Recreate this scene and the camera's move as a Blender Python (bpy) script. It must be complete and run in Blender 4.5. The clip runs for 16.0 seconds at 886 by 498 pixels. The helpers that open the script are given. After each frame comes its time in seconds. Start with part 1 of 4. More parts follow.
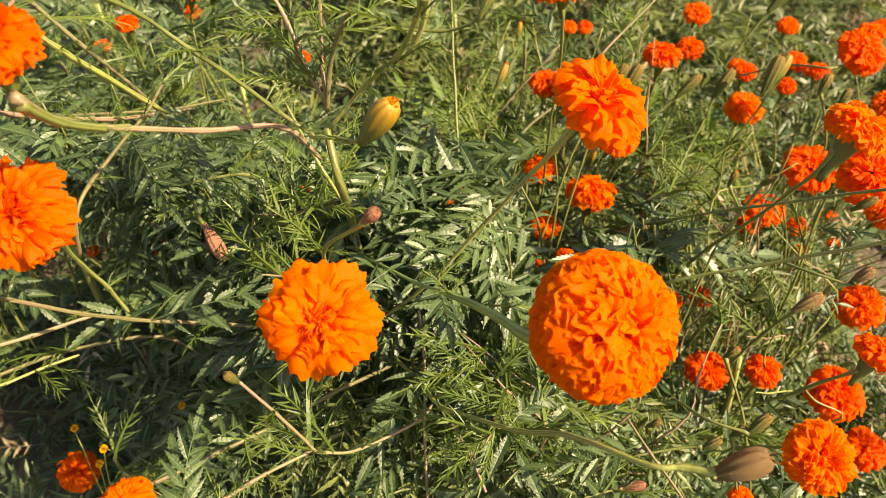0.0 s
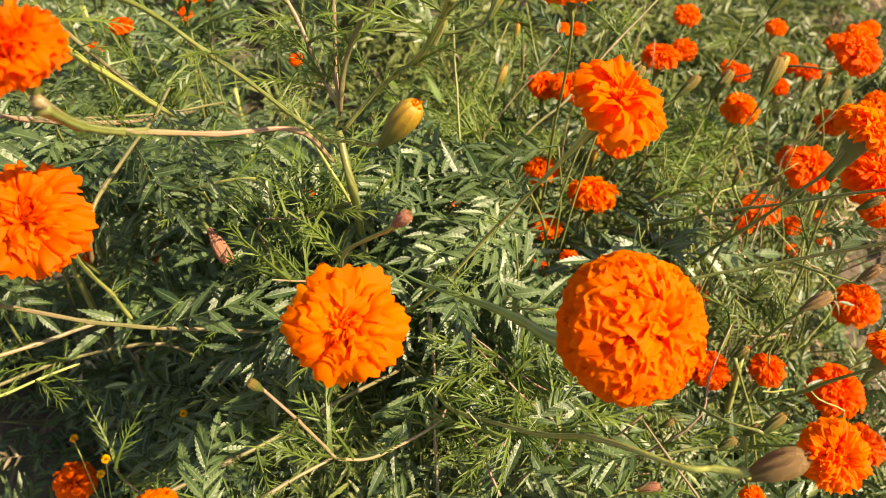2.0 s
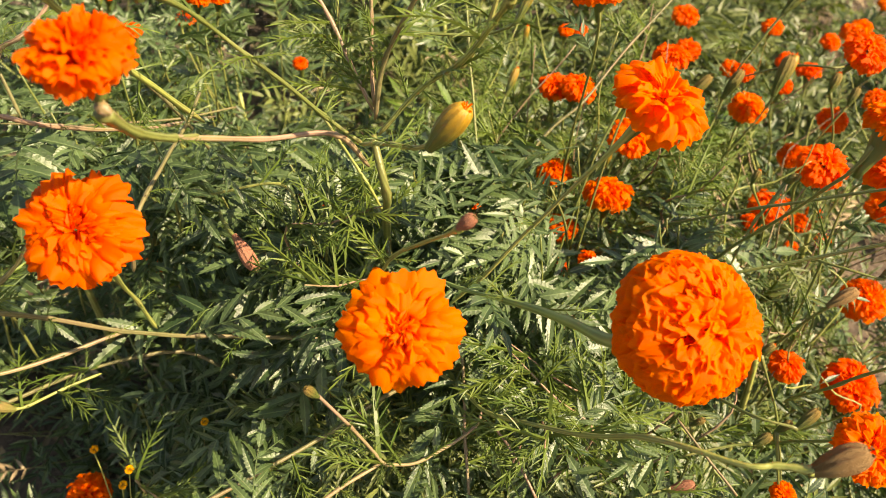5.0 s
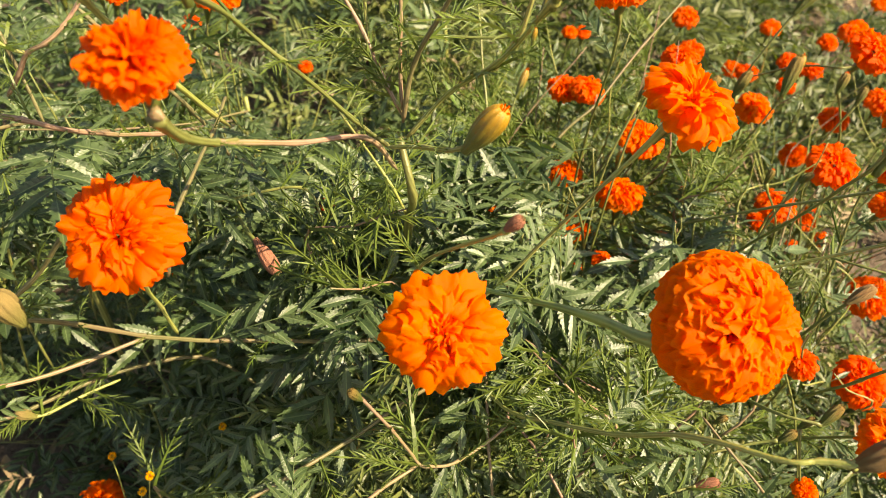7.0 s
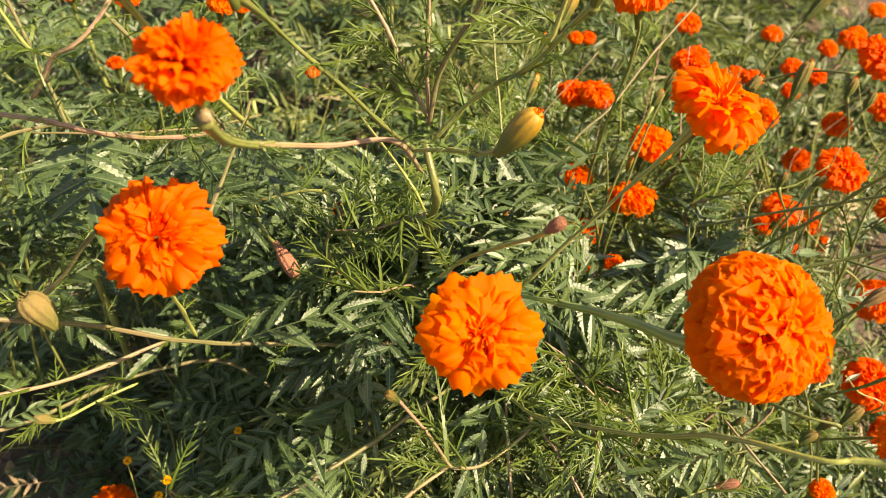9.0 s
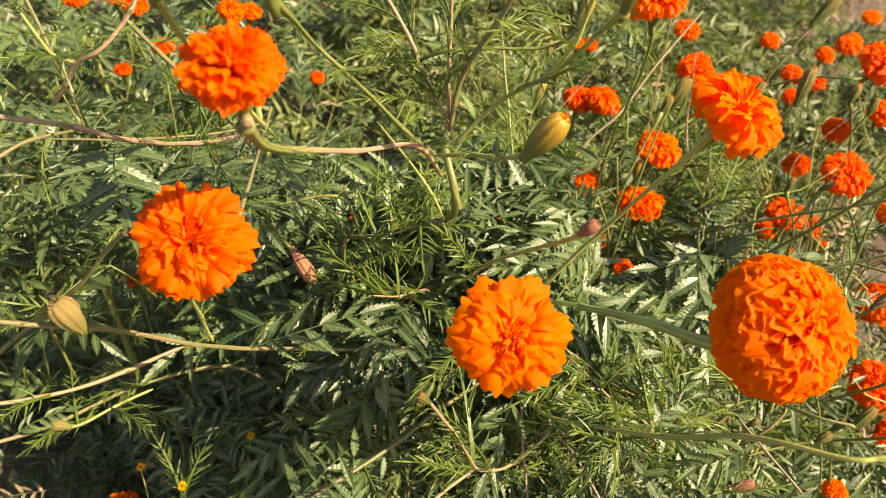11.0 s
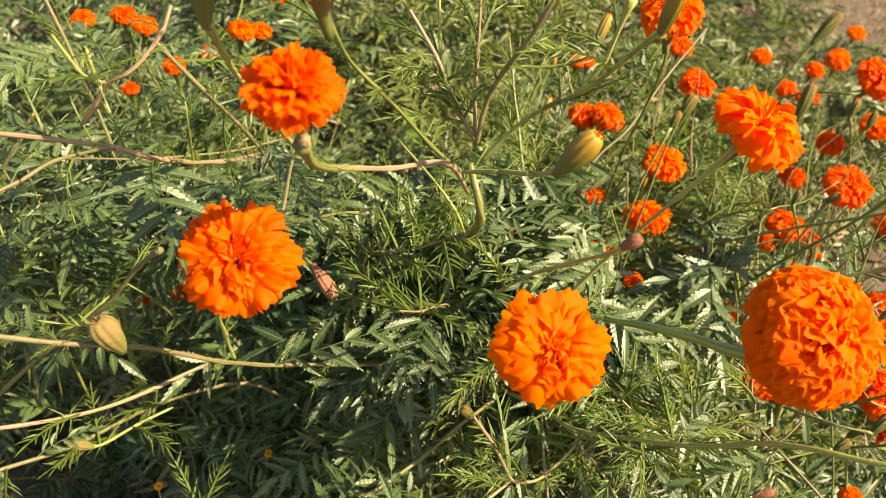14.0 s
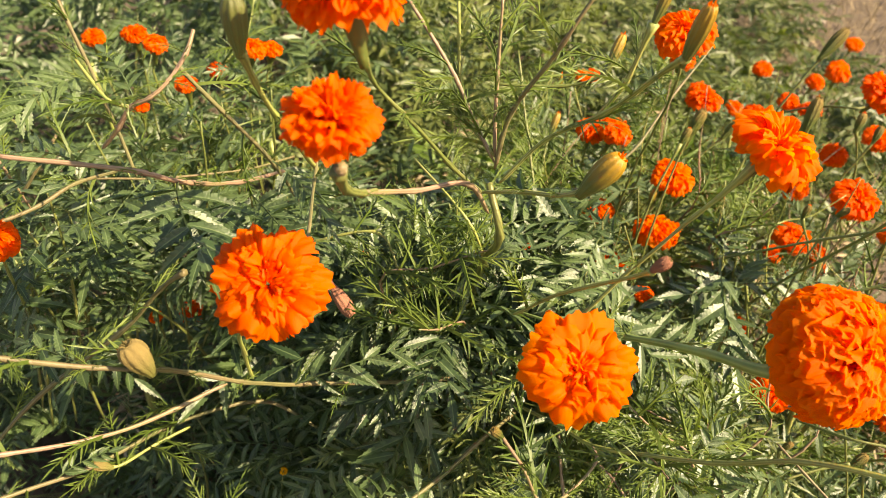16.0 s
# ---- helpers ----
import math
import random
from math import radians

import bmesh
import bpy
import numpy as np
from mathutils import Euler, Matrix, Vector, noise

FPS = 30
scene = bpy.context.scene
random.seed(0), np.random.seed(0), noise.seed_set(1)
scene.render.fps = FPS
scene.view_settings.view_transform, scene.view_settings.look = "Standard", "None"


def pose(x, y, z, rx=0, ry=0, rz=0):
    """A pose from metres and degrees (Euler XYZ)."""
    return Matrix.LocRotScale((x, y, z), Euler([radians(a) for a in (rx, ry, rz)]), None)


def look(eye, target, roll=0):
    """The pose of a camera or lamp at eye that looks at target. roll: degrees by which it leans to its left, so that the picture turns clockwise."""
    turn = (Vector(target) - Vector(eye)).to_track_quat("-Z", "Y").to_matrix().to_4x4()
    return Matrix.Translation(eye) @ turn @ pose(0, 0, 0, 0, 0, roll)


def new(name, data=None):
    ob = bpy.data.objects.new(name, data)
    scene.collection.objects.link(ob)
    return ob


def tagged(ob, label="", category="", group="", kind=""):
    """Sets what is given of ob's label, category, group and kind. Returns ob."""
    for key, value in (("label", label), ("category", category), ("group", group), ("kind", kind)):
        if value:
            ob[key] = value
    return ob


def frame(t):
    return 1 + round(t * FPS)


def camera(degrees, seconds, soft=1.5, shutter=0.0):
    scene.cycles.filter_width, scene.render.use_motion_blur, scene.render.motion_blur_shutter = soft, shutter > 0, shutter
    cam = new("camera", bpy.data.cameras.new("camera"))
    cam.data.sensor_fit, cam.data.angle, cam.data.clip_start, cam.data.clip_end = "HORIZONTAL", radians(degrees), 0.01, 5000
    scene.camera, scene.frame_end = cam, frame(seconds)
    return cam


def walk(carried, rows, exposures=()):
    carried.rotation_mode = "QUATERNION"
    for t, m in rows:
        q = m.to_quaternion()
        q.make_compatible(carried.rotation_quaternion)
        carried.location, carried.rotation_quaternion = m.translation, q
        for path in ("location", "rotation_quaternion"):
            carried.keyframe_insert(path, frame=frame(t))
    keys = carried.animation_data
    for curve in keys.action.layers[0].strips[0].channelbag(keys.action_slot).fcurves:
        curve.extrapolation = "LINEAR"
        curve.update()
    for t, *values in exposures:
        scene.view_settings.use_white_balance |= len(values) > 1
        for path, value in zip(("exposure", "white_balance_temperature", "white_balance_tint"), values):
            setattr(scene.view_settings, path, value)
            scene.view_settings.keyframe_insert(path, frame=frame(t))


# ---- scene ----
cam = camera(63.7, 16.0, soft=0.7)
METRES, EYE, TILT, LEAN, TURN = 0.16, 0.85, -40.0, 0.0, 0.0
ROWS = [
    (0.0, 0.0, 0.0, 0.0, 0.0, 0.0, -0.0),
    (0.5, -0.029, 0.0069, 0.0013, -0.32, 0.03, 0.23),
    (1.0, -0.0608, 0.0121, 0.0009, -0.72, 0.11, 0.37),
    (1.5, -0.0945, 0.0176, 0.0034, -1.14, 0.08, 0.47),
    (2.0, -0.129, 0.0224, 0.003, -1.54, 0.18, 0.57),
    (2.5, -0.1637, 0.0261, 0.0062, -1.85, 0.17, 0.68),
    (3.0, -0.1968, 0.0302, 0.0077, -2.16, 0.23, 0.82),
    (3.5, -0.2288, 0.0334, 0.0094, -2.4, 0.23, 1.05),
    (4.0, -0.2602, 0.0357, 0.0097, -2.55, 0.28, 1.22),
    (6.5, -0.4459, 0.035, 0.0102, -3.57, 0.37, 1.89),
    (7.0, -0.4806, 0.0343, 0.0132, -3.79, 0.48, 2.06),
    (7.5, -0.5143, 0.0346, 0.0136, -3.99, 0.55, 2.07),
    (8.0, -0.546, 0.0346, 0.0124, -4.12, 0.66, 2.06),
    (8.5, -0.5773, 0.0329, 0.011, -4.27, 0.77, 2.06),
    (9.0, -0.6075, 0.0311, 0.0088, -4.44, 0.86, 2.11),
    (11.5, -0.7476, 0.0121, 0.0053, -5.33, 1.56, 2.45),
    (12.0, -0.7753, 0.0069, 0.0071, -5.57, 1.81, 2.61),
    (12.5, -0.8044, 0.0032, 0.0082, -5.85, 2.02, 2.76),
    (13.0, -0.8319, 0.0009, 0.0073, -6.06, 2.15, 2.85),
    (13.5, -0.8605, -0.0024, 0.0078, -6.21, 2.33, 2.93),
    (14.0, -0.8875, -0.0064, 0.0111, -6.35, 2.5, 3.0),
    (14.5, -0.9131, -0.0111, 0.0179, -6.42, 2.69, 3.05),
    (15.0, -0.937, -0.0143, 0.0267, -6.48, 2.86, 3.12),
    (15.5, -0.9597, -0.0163, 0.0382, -6.54, 3.05, 3.27),
    (16.0, -0.9821, -0.0189, 0.0547, -6.65, 3.24, 3.43),
]
walk(cam, [(t, pose(0, 0, EYE, TILT, LEAN, TURN) @ pose(METRES * x, METRES * y, METRES * z, 90 + pitch, roll, yaw)) for t, x, y, z, yaw, pitch, roll in ROWS],
     exposures=[(0.0, 1.25, 9350.0, 10.0), (16.0, 1.39, 9350.0, 10.0)])
cam.data.dof.use_dof = True
cam.data.dof.focus_distance, cam.data.dof.aperture_fstop = 0.43, 12.0

# ---- world and sun ----
SUN_ELEV, SUN_AZ = 41.0, 117.0     # azimuth in degrees clockwise from +y
world = bpy.data.worlds.new("sky")
scene.world = world
world.use_nodes = True
wn = world.node_tree.nodes
wl = world.node_tree.links
sky = wn.new("ShaderNodeTexSky")
sky.sky_type = "NISHITA"
sky.sun_disc = False
sky.sun_elevation, sky.sun_rotation = radians(SUN_ELEV), radians(SUN_AZ)
wn["Background"].inputs[1].default_value = 0.085
wl.new(sky.outputs[0], wn["Background"].inputs[0])
sun = new("sun", bpy.data.lights.new("sun", "SUN"))
sun.data.energy, sun.data.angle, sun.data.color = 5.0, radians(0.5), (1.0, 0.93, 0.80)
az, el = radians(SUN_AZ), radians(SUN_ELEV)
sun_way = Vector((math.sin(az) * math.cos(el), math.cos(az) * math.cos(el), math.sin(el)))
sun.matrix_world = look(sun_way * 20, (0, 0, 0))


# ---- materials ----
def shader(name):
    m = bpy.data.materials.new(name)
    m.use_nodes = True
    m.node_tree.nodes.clear()
    return m, m.node_tree.nodes, m.node_tree.links


def node(nodes, kind, **values):
    n = nodes.new(kind)
    for key, value in values.items():
        n.inputs[key].default_value = value
    return n


def ramp(nodes, stops):
    n = nodes.new("ShaderNodeValToRGB")
    e = n.color_ramp.elements
    while len(e) < len(stops):
        e.new(0.5)
    for k, (at, c) in zip(e, stops):
        k.position, k.color = at, (*c, 1)
    return n


def mix(nodes, links, a, b, fac, how="MIX"):
    n = nodes.new("ShaderNodeMix")
    n.data_type, n.blend_type = "RGBA", how
    for k, v in ((0, fac), (6, a), (7, b)):
        if hasattr(v, "links"):
            links.new(v, n.inputs[k])
        else:
            n.inputs[k].default_value = v if k == 0 else (*v, 1)
    return n.outputs[2]


def plant_material(name, dark, light, rib, rough, through_share, through_tint, grain=90.0, bump=0.25, spec=0.5, rib_at=(0.0, 0.16), patch=None):
    """A thin living surface: colour by object and by noise, a rib along the middle, some light passing through it."""
    m, n, l = shader(name)
    info = n.new("ShaderNodeObjectInfo")
    isle = n.new("ShaderNodeNewGeometry")
    add = n.new("ShaderNodeMath")
    add.operation = "ADD"
    l.new(info.outputs["Random"], add.inputs[0])
    l.new(isle.outputs["Random Per Island"], add.inputs[1])
    half = n.new("ShaderNodeMath")
    half.operation = "MULTIPLY"
    half.inputs[1].default_value = 0.5
    l.new(add.outputs[0], half.inputs[0])
    where = n.new("ShaderNodeTexCoord")
    fine = node(n, "ShaderNodeTexNoise", Scale=grain * 6, Detail=3.0)
    big = node(n, "ShaderNodeTexNoise", Scale=grain, Detail=4.0)
    l.new(where.outputs["Object"], fine.inputs["Vector"])
    l.new(where.outputs["Object"], big.inputs["Vector"])
    base = ramp(n, [(0.15, dark), (0.85, light)])
    l.new(half.outputs[0], base.inputs[0])
    mottle = ramp(n, [(0.3, (0.66, 0.66, 0.66)), (0.7, (1.22, 1.2, 1.14))])
    l.new(big.outputs[0], mottle.inputs[0])
    c = mix(n, l, base.outputs[0], mottle.outputs[0], 1.0, "MULTIPLY")
    if patch:
        spots = node(n, "ShaderNodeTexNoise", Scale=17.0, Detail=3.0)
        l.new(where.outputs["Object"], spots.inputs["Vector"])
        share = ramp(n, [(0.44, (0, 0, 0)), (0.62, (0.85, 0.85, 0.85))])
        l.new(spots.outputs[0], share.inputs[0])
        c = mix(n, l, c, patch, share.outputs[0])
    if rib:
        across = n.new("ShaderNodeAttribute")
        across.attribute_name = "across"
        fade = ramp(n, [(rib_at[0], (1, 1, 1)), (rib_at[1], (0, 0, 0))])
        l.new(across.outputs["Fac"], fade.inputs[0])
        c = mix(n, l, c, rib, fade.outputs[0])
    p = node(n, "ShaderNodeBsdfPrincipled", Roughness=rough)
    p.inputs["Specular IOR Level"].default_value = spec
    l.new(c, p.inputs["Base Color"])
    b = node(n, "ShaderNodeBump", Strength=bump, Distance=0.0006)
    l.new(fine.outputs[0], b.inputs["Height"])
    l.new(b.outputs[0], p.inputs["Normal"])
    out = n.new("ShaderNodeOutputMaterial")
    if through_share:
        tr = n.new("ShaderNodeBsdfTranslucent")
        l.new(mix(n, l, c, through_tint, 1.0, "MULTIPLY"), tr.inputs[0])
        ms = n.new("ShaderNodeMixShader")
        ms.inputs[0].default_value = through_share
        l.new(p.outputs[0], ms.inputs[1])
        l.new(tr.outputs[0], ms.inputs[2])
        l.new(ms.outputs[0], out.inputs[0])
    else:
        l.new(p.outputs[0], out.inputs[0])
    return m


LEAF = plant_material("leaf_green", (0.027, 0.058, 0.018), (0.104, 0.160, 0.060), (0.15, 0.21, 0.095), 0.41, 0.25, (1.4, 1.6, 0.6), bump=0.6, spec=0.72)
LEAF_BRIGHT = plant_material("leaf_fresh_green", (0.075, 0.150, 0.022), (0.140, 0.230, 0.040), (0.18, 0.26, 0.07), 0.45, 0.32, (1.3, 1.5, 0.5), bump=0.5)
LEAF_PALE = plant_material("leaf_pale_green", (0.040, 0.068, 0.018), (0.200, 0.235, 0.072), (0.20, 0.23, 0.08), 0.45, 0.35, (1.3, 1.4, 0.5))
LACE = plant_material("young_leaf_green", (0.070, 0.125, 0.022), (0.165, 0.225, 0.045), None, 0.45, 0.35, (1.2, 1.3, 0.5))
PETAL = plant_material("petal_orange", (0.95, 0.178, 0.005), (0.98, 0.250, 0.006), (0.90, 0.140, 0.004), 0.6, 0.60, (1.05, 1.05, 0.9), grain=140, bump=0.3, spec=0.25, rib_at=(0.0, 0.5))
PETAL_RED = plant_material("petal_deep_orange", (0.92, 0.124, 0.006), (0.96, 0.205, 0.008), (0.86, 0.092, 0.004), 0.6, 0.58, (1.05, 1.05, 0.9), grain=140, bump=0.3, spec=0.25, rib_at=(0.0, 0.5))
PETAL_YELLOW = plant_material("petal_yellow", (0.85, 0.36, 0.01), (0.95, 0.52, 0.02), None, 0.55, 0.3, (1, 1, 0.8), spec=0.25)
STEM = plant_material("stem_green", (0.165, 0.205, 0.040), (0.26, 0.29, 0.075), (0.32, 0.34, 0.11), 0.45, 0, None, grain=60, bump=0.7, rib_at=(-0.4, 0.7), patch=(0.20, 0.175, 0.06))
STEM_FRESH = plant_material("stem_fresh_green", (0.150, 0.215, 0.050), (0.21, 0.285, 0.075), (0.25, 0.33, 0.10), 0.42, 0, None, grain=60, bump=0.4, rib_at=(-0.4, 0.7))
STEM_DARK = plant_material("stem_dark_green", (0.075, 0.108, 0.022), (0.140, 0.168, 0.042), (0.18, 0.20, 0.060), 0.45, 0, None, grain=60, bump=0.7, rib_at=(-0.4, 0.7), patch=(0.14, 0.13, 0.042))
STEM_PINK = plant_material("stem_pinkish", (0.21, 0.115, 0.080), (0.28, 0.160, 0.115), (0.32, 0.225, 0.155), 0.5, 0, None, grain=60, bump=0.9, rib_at=(-0.4, 0.7), patch=(0.18, 0.16, 0.06))
STEM_DRY = plant_material("stem_tan", (0.092, 0.094, 0.032), (0.148, 0.134, 0.054), (0.175, 0.158, 0.074), 0.55, 0, None, grain=70, bump=0.9, rib_at=(-0.4, 0.7), patch=(0.17, 0.098, 0.058))
CALYX = plant_material("calyx_green", (0.062, 0.074, 0.016), (0.105, 0.114, 0.028), (0.095, 0.125, 0.028), 0.42, 0, None, grain=120, bump=0.3, rib_at=(0.1, 0.75))
BUD_RIPE = plant_material("bud_ochre", (0.30, 0.165, 0.014), (0.38, 0.21, 0.018), (0.085, 0.105, 0.020), 0.45, 0, None, grain=120, bump=0.3, rib_at=(0.35, 0.92))
BUD_TAN = plant_material("bud_tan", (0.21, 0.160, 0.060), (0.29, 0.21, 0.085), (0.15, 0.15, 0.04), 0.6, 0, None, grain=120, bump=0.7, spec=0.2, rib_at=(0.05, 0.7))
BUD_BROWN = plant_material("bud_brown", (0.185, 0.122, 0.034), (0.25, 0.155, 0.045), (0.080, 0.102, 0.020), 0.6, 0, None, grain=120, bump=0.8, spec=0.25, rib_at=(0.35, 1.0))
BUD_HUSK = plant_material("bud_husk_brown", (0.25, 0.145, 0.065), (0.33, 0.195, 0.09), (0.17, 0.135, 0.05), 0.7, 0, None, grain=110, bump=1.0, spec=0.2, rib_at=(0.0, 0.6))
BUD_PINK = plant_material("spent_bud_pink", (0.24, 0.095, 0.06), (0.34, 0.15, 0.10), None, 0.7, 0, None, spec=0.2, grain=160, bump=0.6)
DRY = plant_material("dry_litter", (0.20, 0.14, 0.08), (0.42, 0.33, 0.22), None, 0.8, 0.1, (1, 1, 1), grain=40, bump=0.6)


def soil_material():
    m, n, l = shader("soil")
    where = n.new("ShaderNodeTexCoord")
    a = node(n, "ShaderNodeTexNoise", Scale=3.0, Detail=8.0)
    b = node(n, "ShaderNodeTexNoise", Scale=70.0, Detail=6.0)
    for k in (a, b):
        l.new(where.outputs["Object"], k.inputs["Vector"])
    ca = ramp(n, [(0.3, (0.078, 0.053, 0.038)), (0.7, (0.17, 0.125, 0.096))])
    cb = ramp(n, [(0.3, (0.6, 0.6, 0.6)), (0.7, (1.2, 1.2, 1.2))])
    l.new(a.outputs[0], ca.inputs[0])
    l.new(b.outputs[0], cb.inputs[0])
    p = node(n, "ShaderNodeBsdfPrincipled", Roughness=0.95)
    l.new(mix(n, l, ca.outputs[0], cb.outputs[0], 1.0, "MULTIPLY"), p.inputs["Base Color"])
    bp = node(n, "ShaderNodeBump", Strength=0.8, Distance=0.01)
    l.new(b.outputs[0], bp.inputs["Height"])
    l.new(bp.outputs[0], p.inputs["Normal"])
    out = n.new("ShaderNodeOutputMaterial")
    l.new(p.outputs[0], out.inputs[0])
    return m


SOIL = soil_material()
STONE = plant_material("pale_stone", (0.30, 0.25, 0.22), (0.42, 0.36, 0.33), None, 0.85, 0, None, grain=3, bump=1.0)


# ---- mesh helpers ----
rng = random.Random(11)


def mesh_of(name, verts, faces, material, across=None, smooth=True):
    me = bpy.data.meshes.new(name)
    me.from_pydata(verts, [], faces)
    me.materials.append(material)
    if across:
        me.attributes.new("across", "FLOAT", "POINT").data.foreach_set("value", across)
    if smooth:
        me.polygons.foreach_set("use_smooth", [True] * len(me.polygons))
    me.update()
    return me


def put(name, me, parent, m, label=""):
    """A part: one mesh under its thing or part, at the world pose m."""
    ob = new(name, me)
    ob.parent = parent
    ob.matrix_basis = world_of[parent].inverted() @ m
    world_of[ob] = m
    if label:
        ob["label"] = label
    return ob


world_of = {}


def plant(name, x, y, label, category="flowering plant", group=""):
    ob = new(name)
    ob.location = (x, y, 0)
    ob.empty_display_size = 0.05
    world_of[ob] = Matrix.Translation((x, y, 0))
    return tagged(ob, label, category, group)


def spline(points, steps=6):
    """Points on a smooth line through the given points."""
    p = [Vector(q) for q in points]
    p = [p[0] * 2 - p[1]] + p + [p[-1] * 2 - p[-2]]
    line = []
    for i in range(1, len(p) - 2):
        a, b, c, d = p[i - 1:i + 3]
        for k in range(steps):
            t = k / steps
            line.append(0.5 * (2 * b + (c - a) * t + (2 * a - 5 * b + 4 * c - d) * t * t + (3 * b - a - 3 * c + d) * t ** 3))
    return line + [p[-2]]


def frame_along(way, up=Vector((0, 0, 1))):
    """Axes with y along the way and z as near to up as can be."""
    y = way.normalized()
    x = y.cross(up)
    if x.length < 1e-4:
        x = y.cross(Vector((1, 0, 0)))
    x.normalize()
    z = x.cross(y)
    return Matrix((x, y, z)).transposed()


def tube(line, radii, sides=8, rib=0.0):
    verts, faces = [], []
    count = len(line)
    for i, q in enumerate(line):
        way = line[min(i + 1, count - 1)] - line[max(i - 1, 0)]
        m = frame_along(way, Vector((0.3, 0.2, 1)))
        r = radii[i]
        for k in range(sides):
            a = 2 * math.pi * k / sides
            e = r * (1 + rib * (1 if k % 2 else -1))
            verts.append(q + m @ Vector((math.cos(a) * e, 0, math.sin(a) * e)))
        if i:
            for k in range(sides):
                a, b = (i - 1) * sides + k, (i - 1) * sides + (k + 1) % sides
                faces.append((a, b, b + sides, a + sides))
    faces.append(tuple(range(sides - 1, -1, -1)))
    faces.append(tuple(range((count - 1) * sides, count * sides)))
    return verts, faces


def stem(owner, points, r0, r1, material, name="branch", swell=0.0, label="", steps=7, free=False):
    """A stem or branch through the points, thinning from r0 to r1, a little crooked, with a swollen end where a head sits."""
    line = spline(points, steps)
    count = len(line)
    radii = []
    for i in range(count):
        s = i / (count - 1)
        r = 0.8 * (r0 + (r1 - r0) * s)
        r *= 1 + 0.2 * noise.noise(line[i] * 60) + 0.1 * noise.noise(line[i] * 190)
        if swell and s > 0.75:
            r += swell * ((s - 0.75) / 0.25) ** 2
        if i % steps == 0 and 0 < i < count - 1:
            r *= 1.3
        radii.append(r * (0.45 if i == 0 else 1.0))
    line = [q + 0.0012 * Vector((noise.noise(q * 25), noise.noise(q * 25 + Vector((7, 0, 0))), noise.noise(q * 25 + Vector((0, 9, 0))))) for q in line]
    v, f = tube(line, radii, 12, 0.07)
    base = world_of[owner].translation
    me = mesh_of(name, [q - base for q in v], f, material, [float(k % 2) for k in range(len(v))])
    put(name, me, owner, world_of[owner], label)
    if free:
        CLEAR.extend((q, 0.006) for q in line[::2])
        for i in range(steps, count - 1, steps):
            for k in range(3):
                off = Vector((rng.uniform(-1, 1), rng.uniform(-1, 1), rng.uniform(-0.2, 1)))
                leaf_at(owner, line[i], off, (0, -0.5, 1), rng.uniform(0.2, 0.55), LACY, length=0.03, least=0.007)
    return line


# ---- leaves ----
def leaflet(verts, faces, across, base, m, length, width, teeth, droop, fold):
    """One pointed, saw-edged leaflet along the frame m (y along, z up)."""
    cols = teeth * 2 if teeth else 3
    first = len(verts)
    for j in range(cols + 1):
        s = j / cols
        w = width * (math.sin(math.pi * min(1.0, 0.05 + 0.95 * s) ** 0.72) ** 1.12 if s < 1 else 0.0)
        tooth = (1.15 if j % 2 else 0.78) if teeth else 1.0
        ahead = (0.05 if j % 2 else 0.0) if teeth else 0.0
        sag = -droop * length * s * s
        for side, off in ((-1, 1), (0, 0), (1, 1)):
            q = Vector((side * w * tooth, (s + ahead * off) * length, sag + fold * w * off))
            verts.append(base + m @ q)
            across.append(abs(side))
    for j in range(cols):
        a = first + j * 3
        faces.append((a, a + 1, a + 4, a + 3))
        faces.append((a + 1, a + 2, a + 5, a + 4))


def leaf_mesh(seed, pairs, length, leaflet_length, width, teeth, material, droop=0.35, spread=62):
    """A feathered leaf: a stalk with leaflets in pairs and one at its end, along +y with its face up."""
    r = random.Random(seed)
    verts, faces, across = [], [], []
    bend = r.uniform(-0.4, 0.4)
    line = [Vector((bend * length * s * s, length * s, -droop * length * s * s + 0.06 * length * s)) for s in [k / 8 for k in range(9)]]
    v, f = tube(line, [0.0011 * (1 - 0.55 * k / 8) for k in range(9)], 3)
    verts += v
    faces += f
    across += [0.1] * len(v)

    def on(s):
        k = min(int(s * 8), 7)
        return line[k].lerp(line[k + 1], s * 8 - k)
    for i in range(pairs):
        s = 0.22 + 0.74 * i / (pairs - 0.4)
        way = on(min(1, s + 0.05)) - on(s - 0.05)
        m = frame_along(way)
        size = leaflet_length * (0.52 + 0.55 * math.sin(math.pi * (0.15 + 0.75 * s))) * r.uniform(0.8, 1.15)
        for side in (-1, 1):
            if teeth and r.random() < 0.06:
                continue
            a = radians(-side * (spread - 20 * s + r.uniform(-15, 15)))
            turn = m @ Matrix.Rotation(a, 3, "Z") @ Matrix.Rotation(radians(r.uniform(-15, 16)), 3, "X") @ Matrix.Rotation(radians(r.uniform(-25, 25)), 3, "Y")
            leaflet(verts, faces, across, on(s + side * r.uniform(0.0, 0.035)), turn, size * r.uniform(0.85, 1.1), width * r.uniform(0.75, 1.15), teeth, r.uniform(-0.05, 0.55), r.uniform(0.1, 0.6))
    m = frame_along(line[-1] - line[-2])
    leaflet(verts, faces, across, line[-1], m, leaflet_length * 1.0, width, teeth, 0.15, 0.2)
    return mesh_of("leaf", verts, faces, material, across, smooth=False)


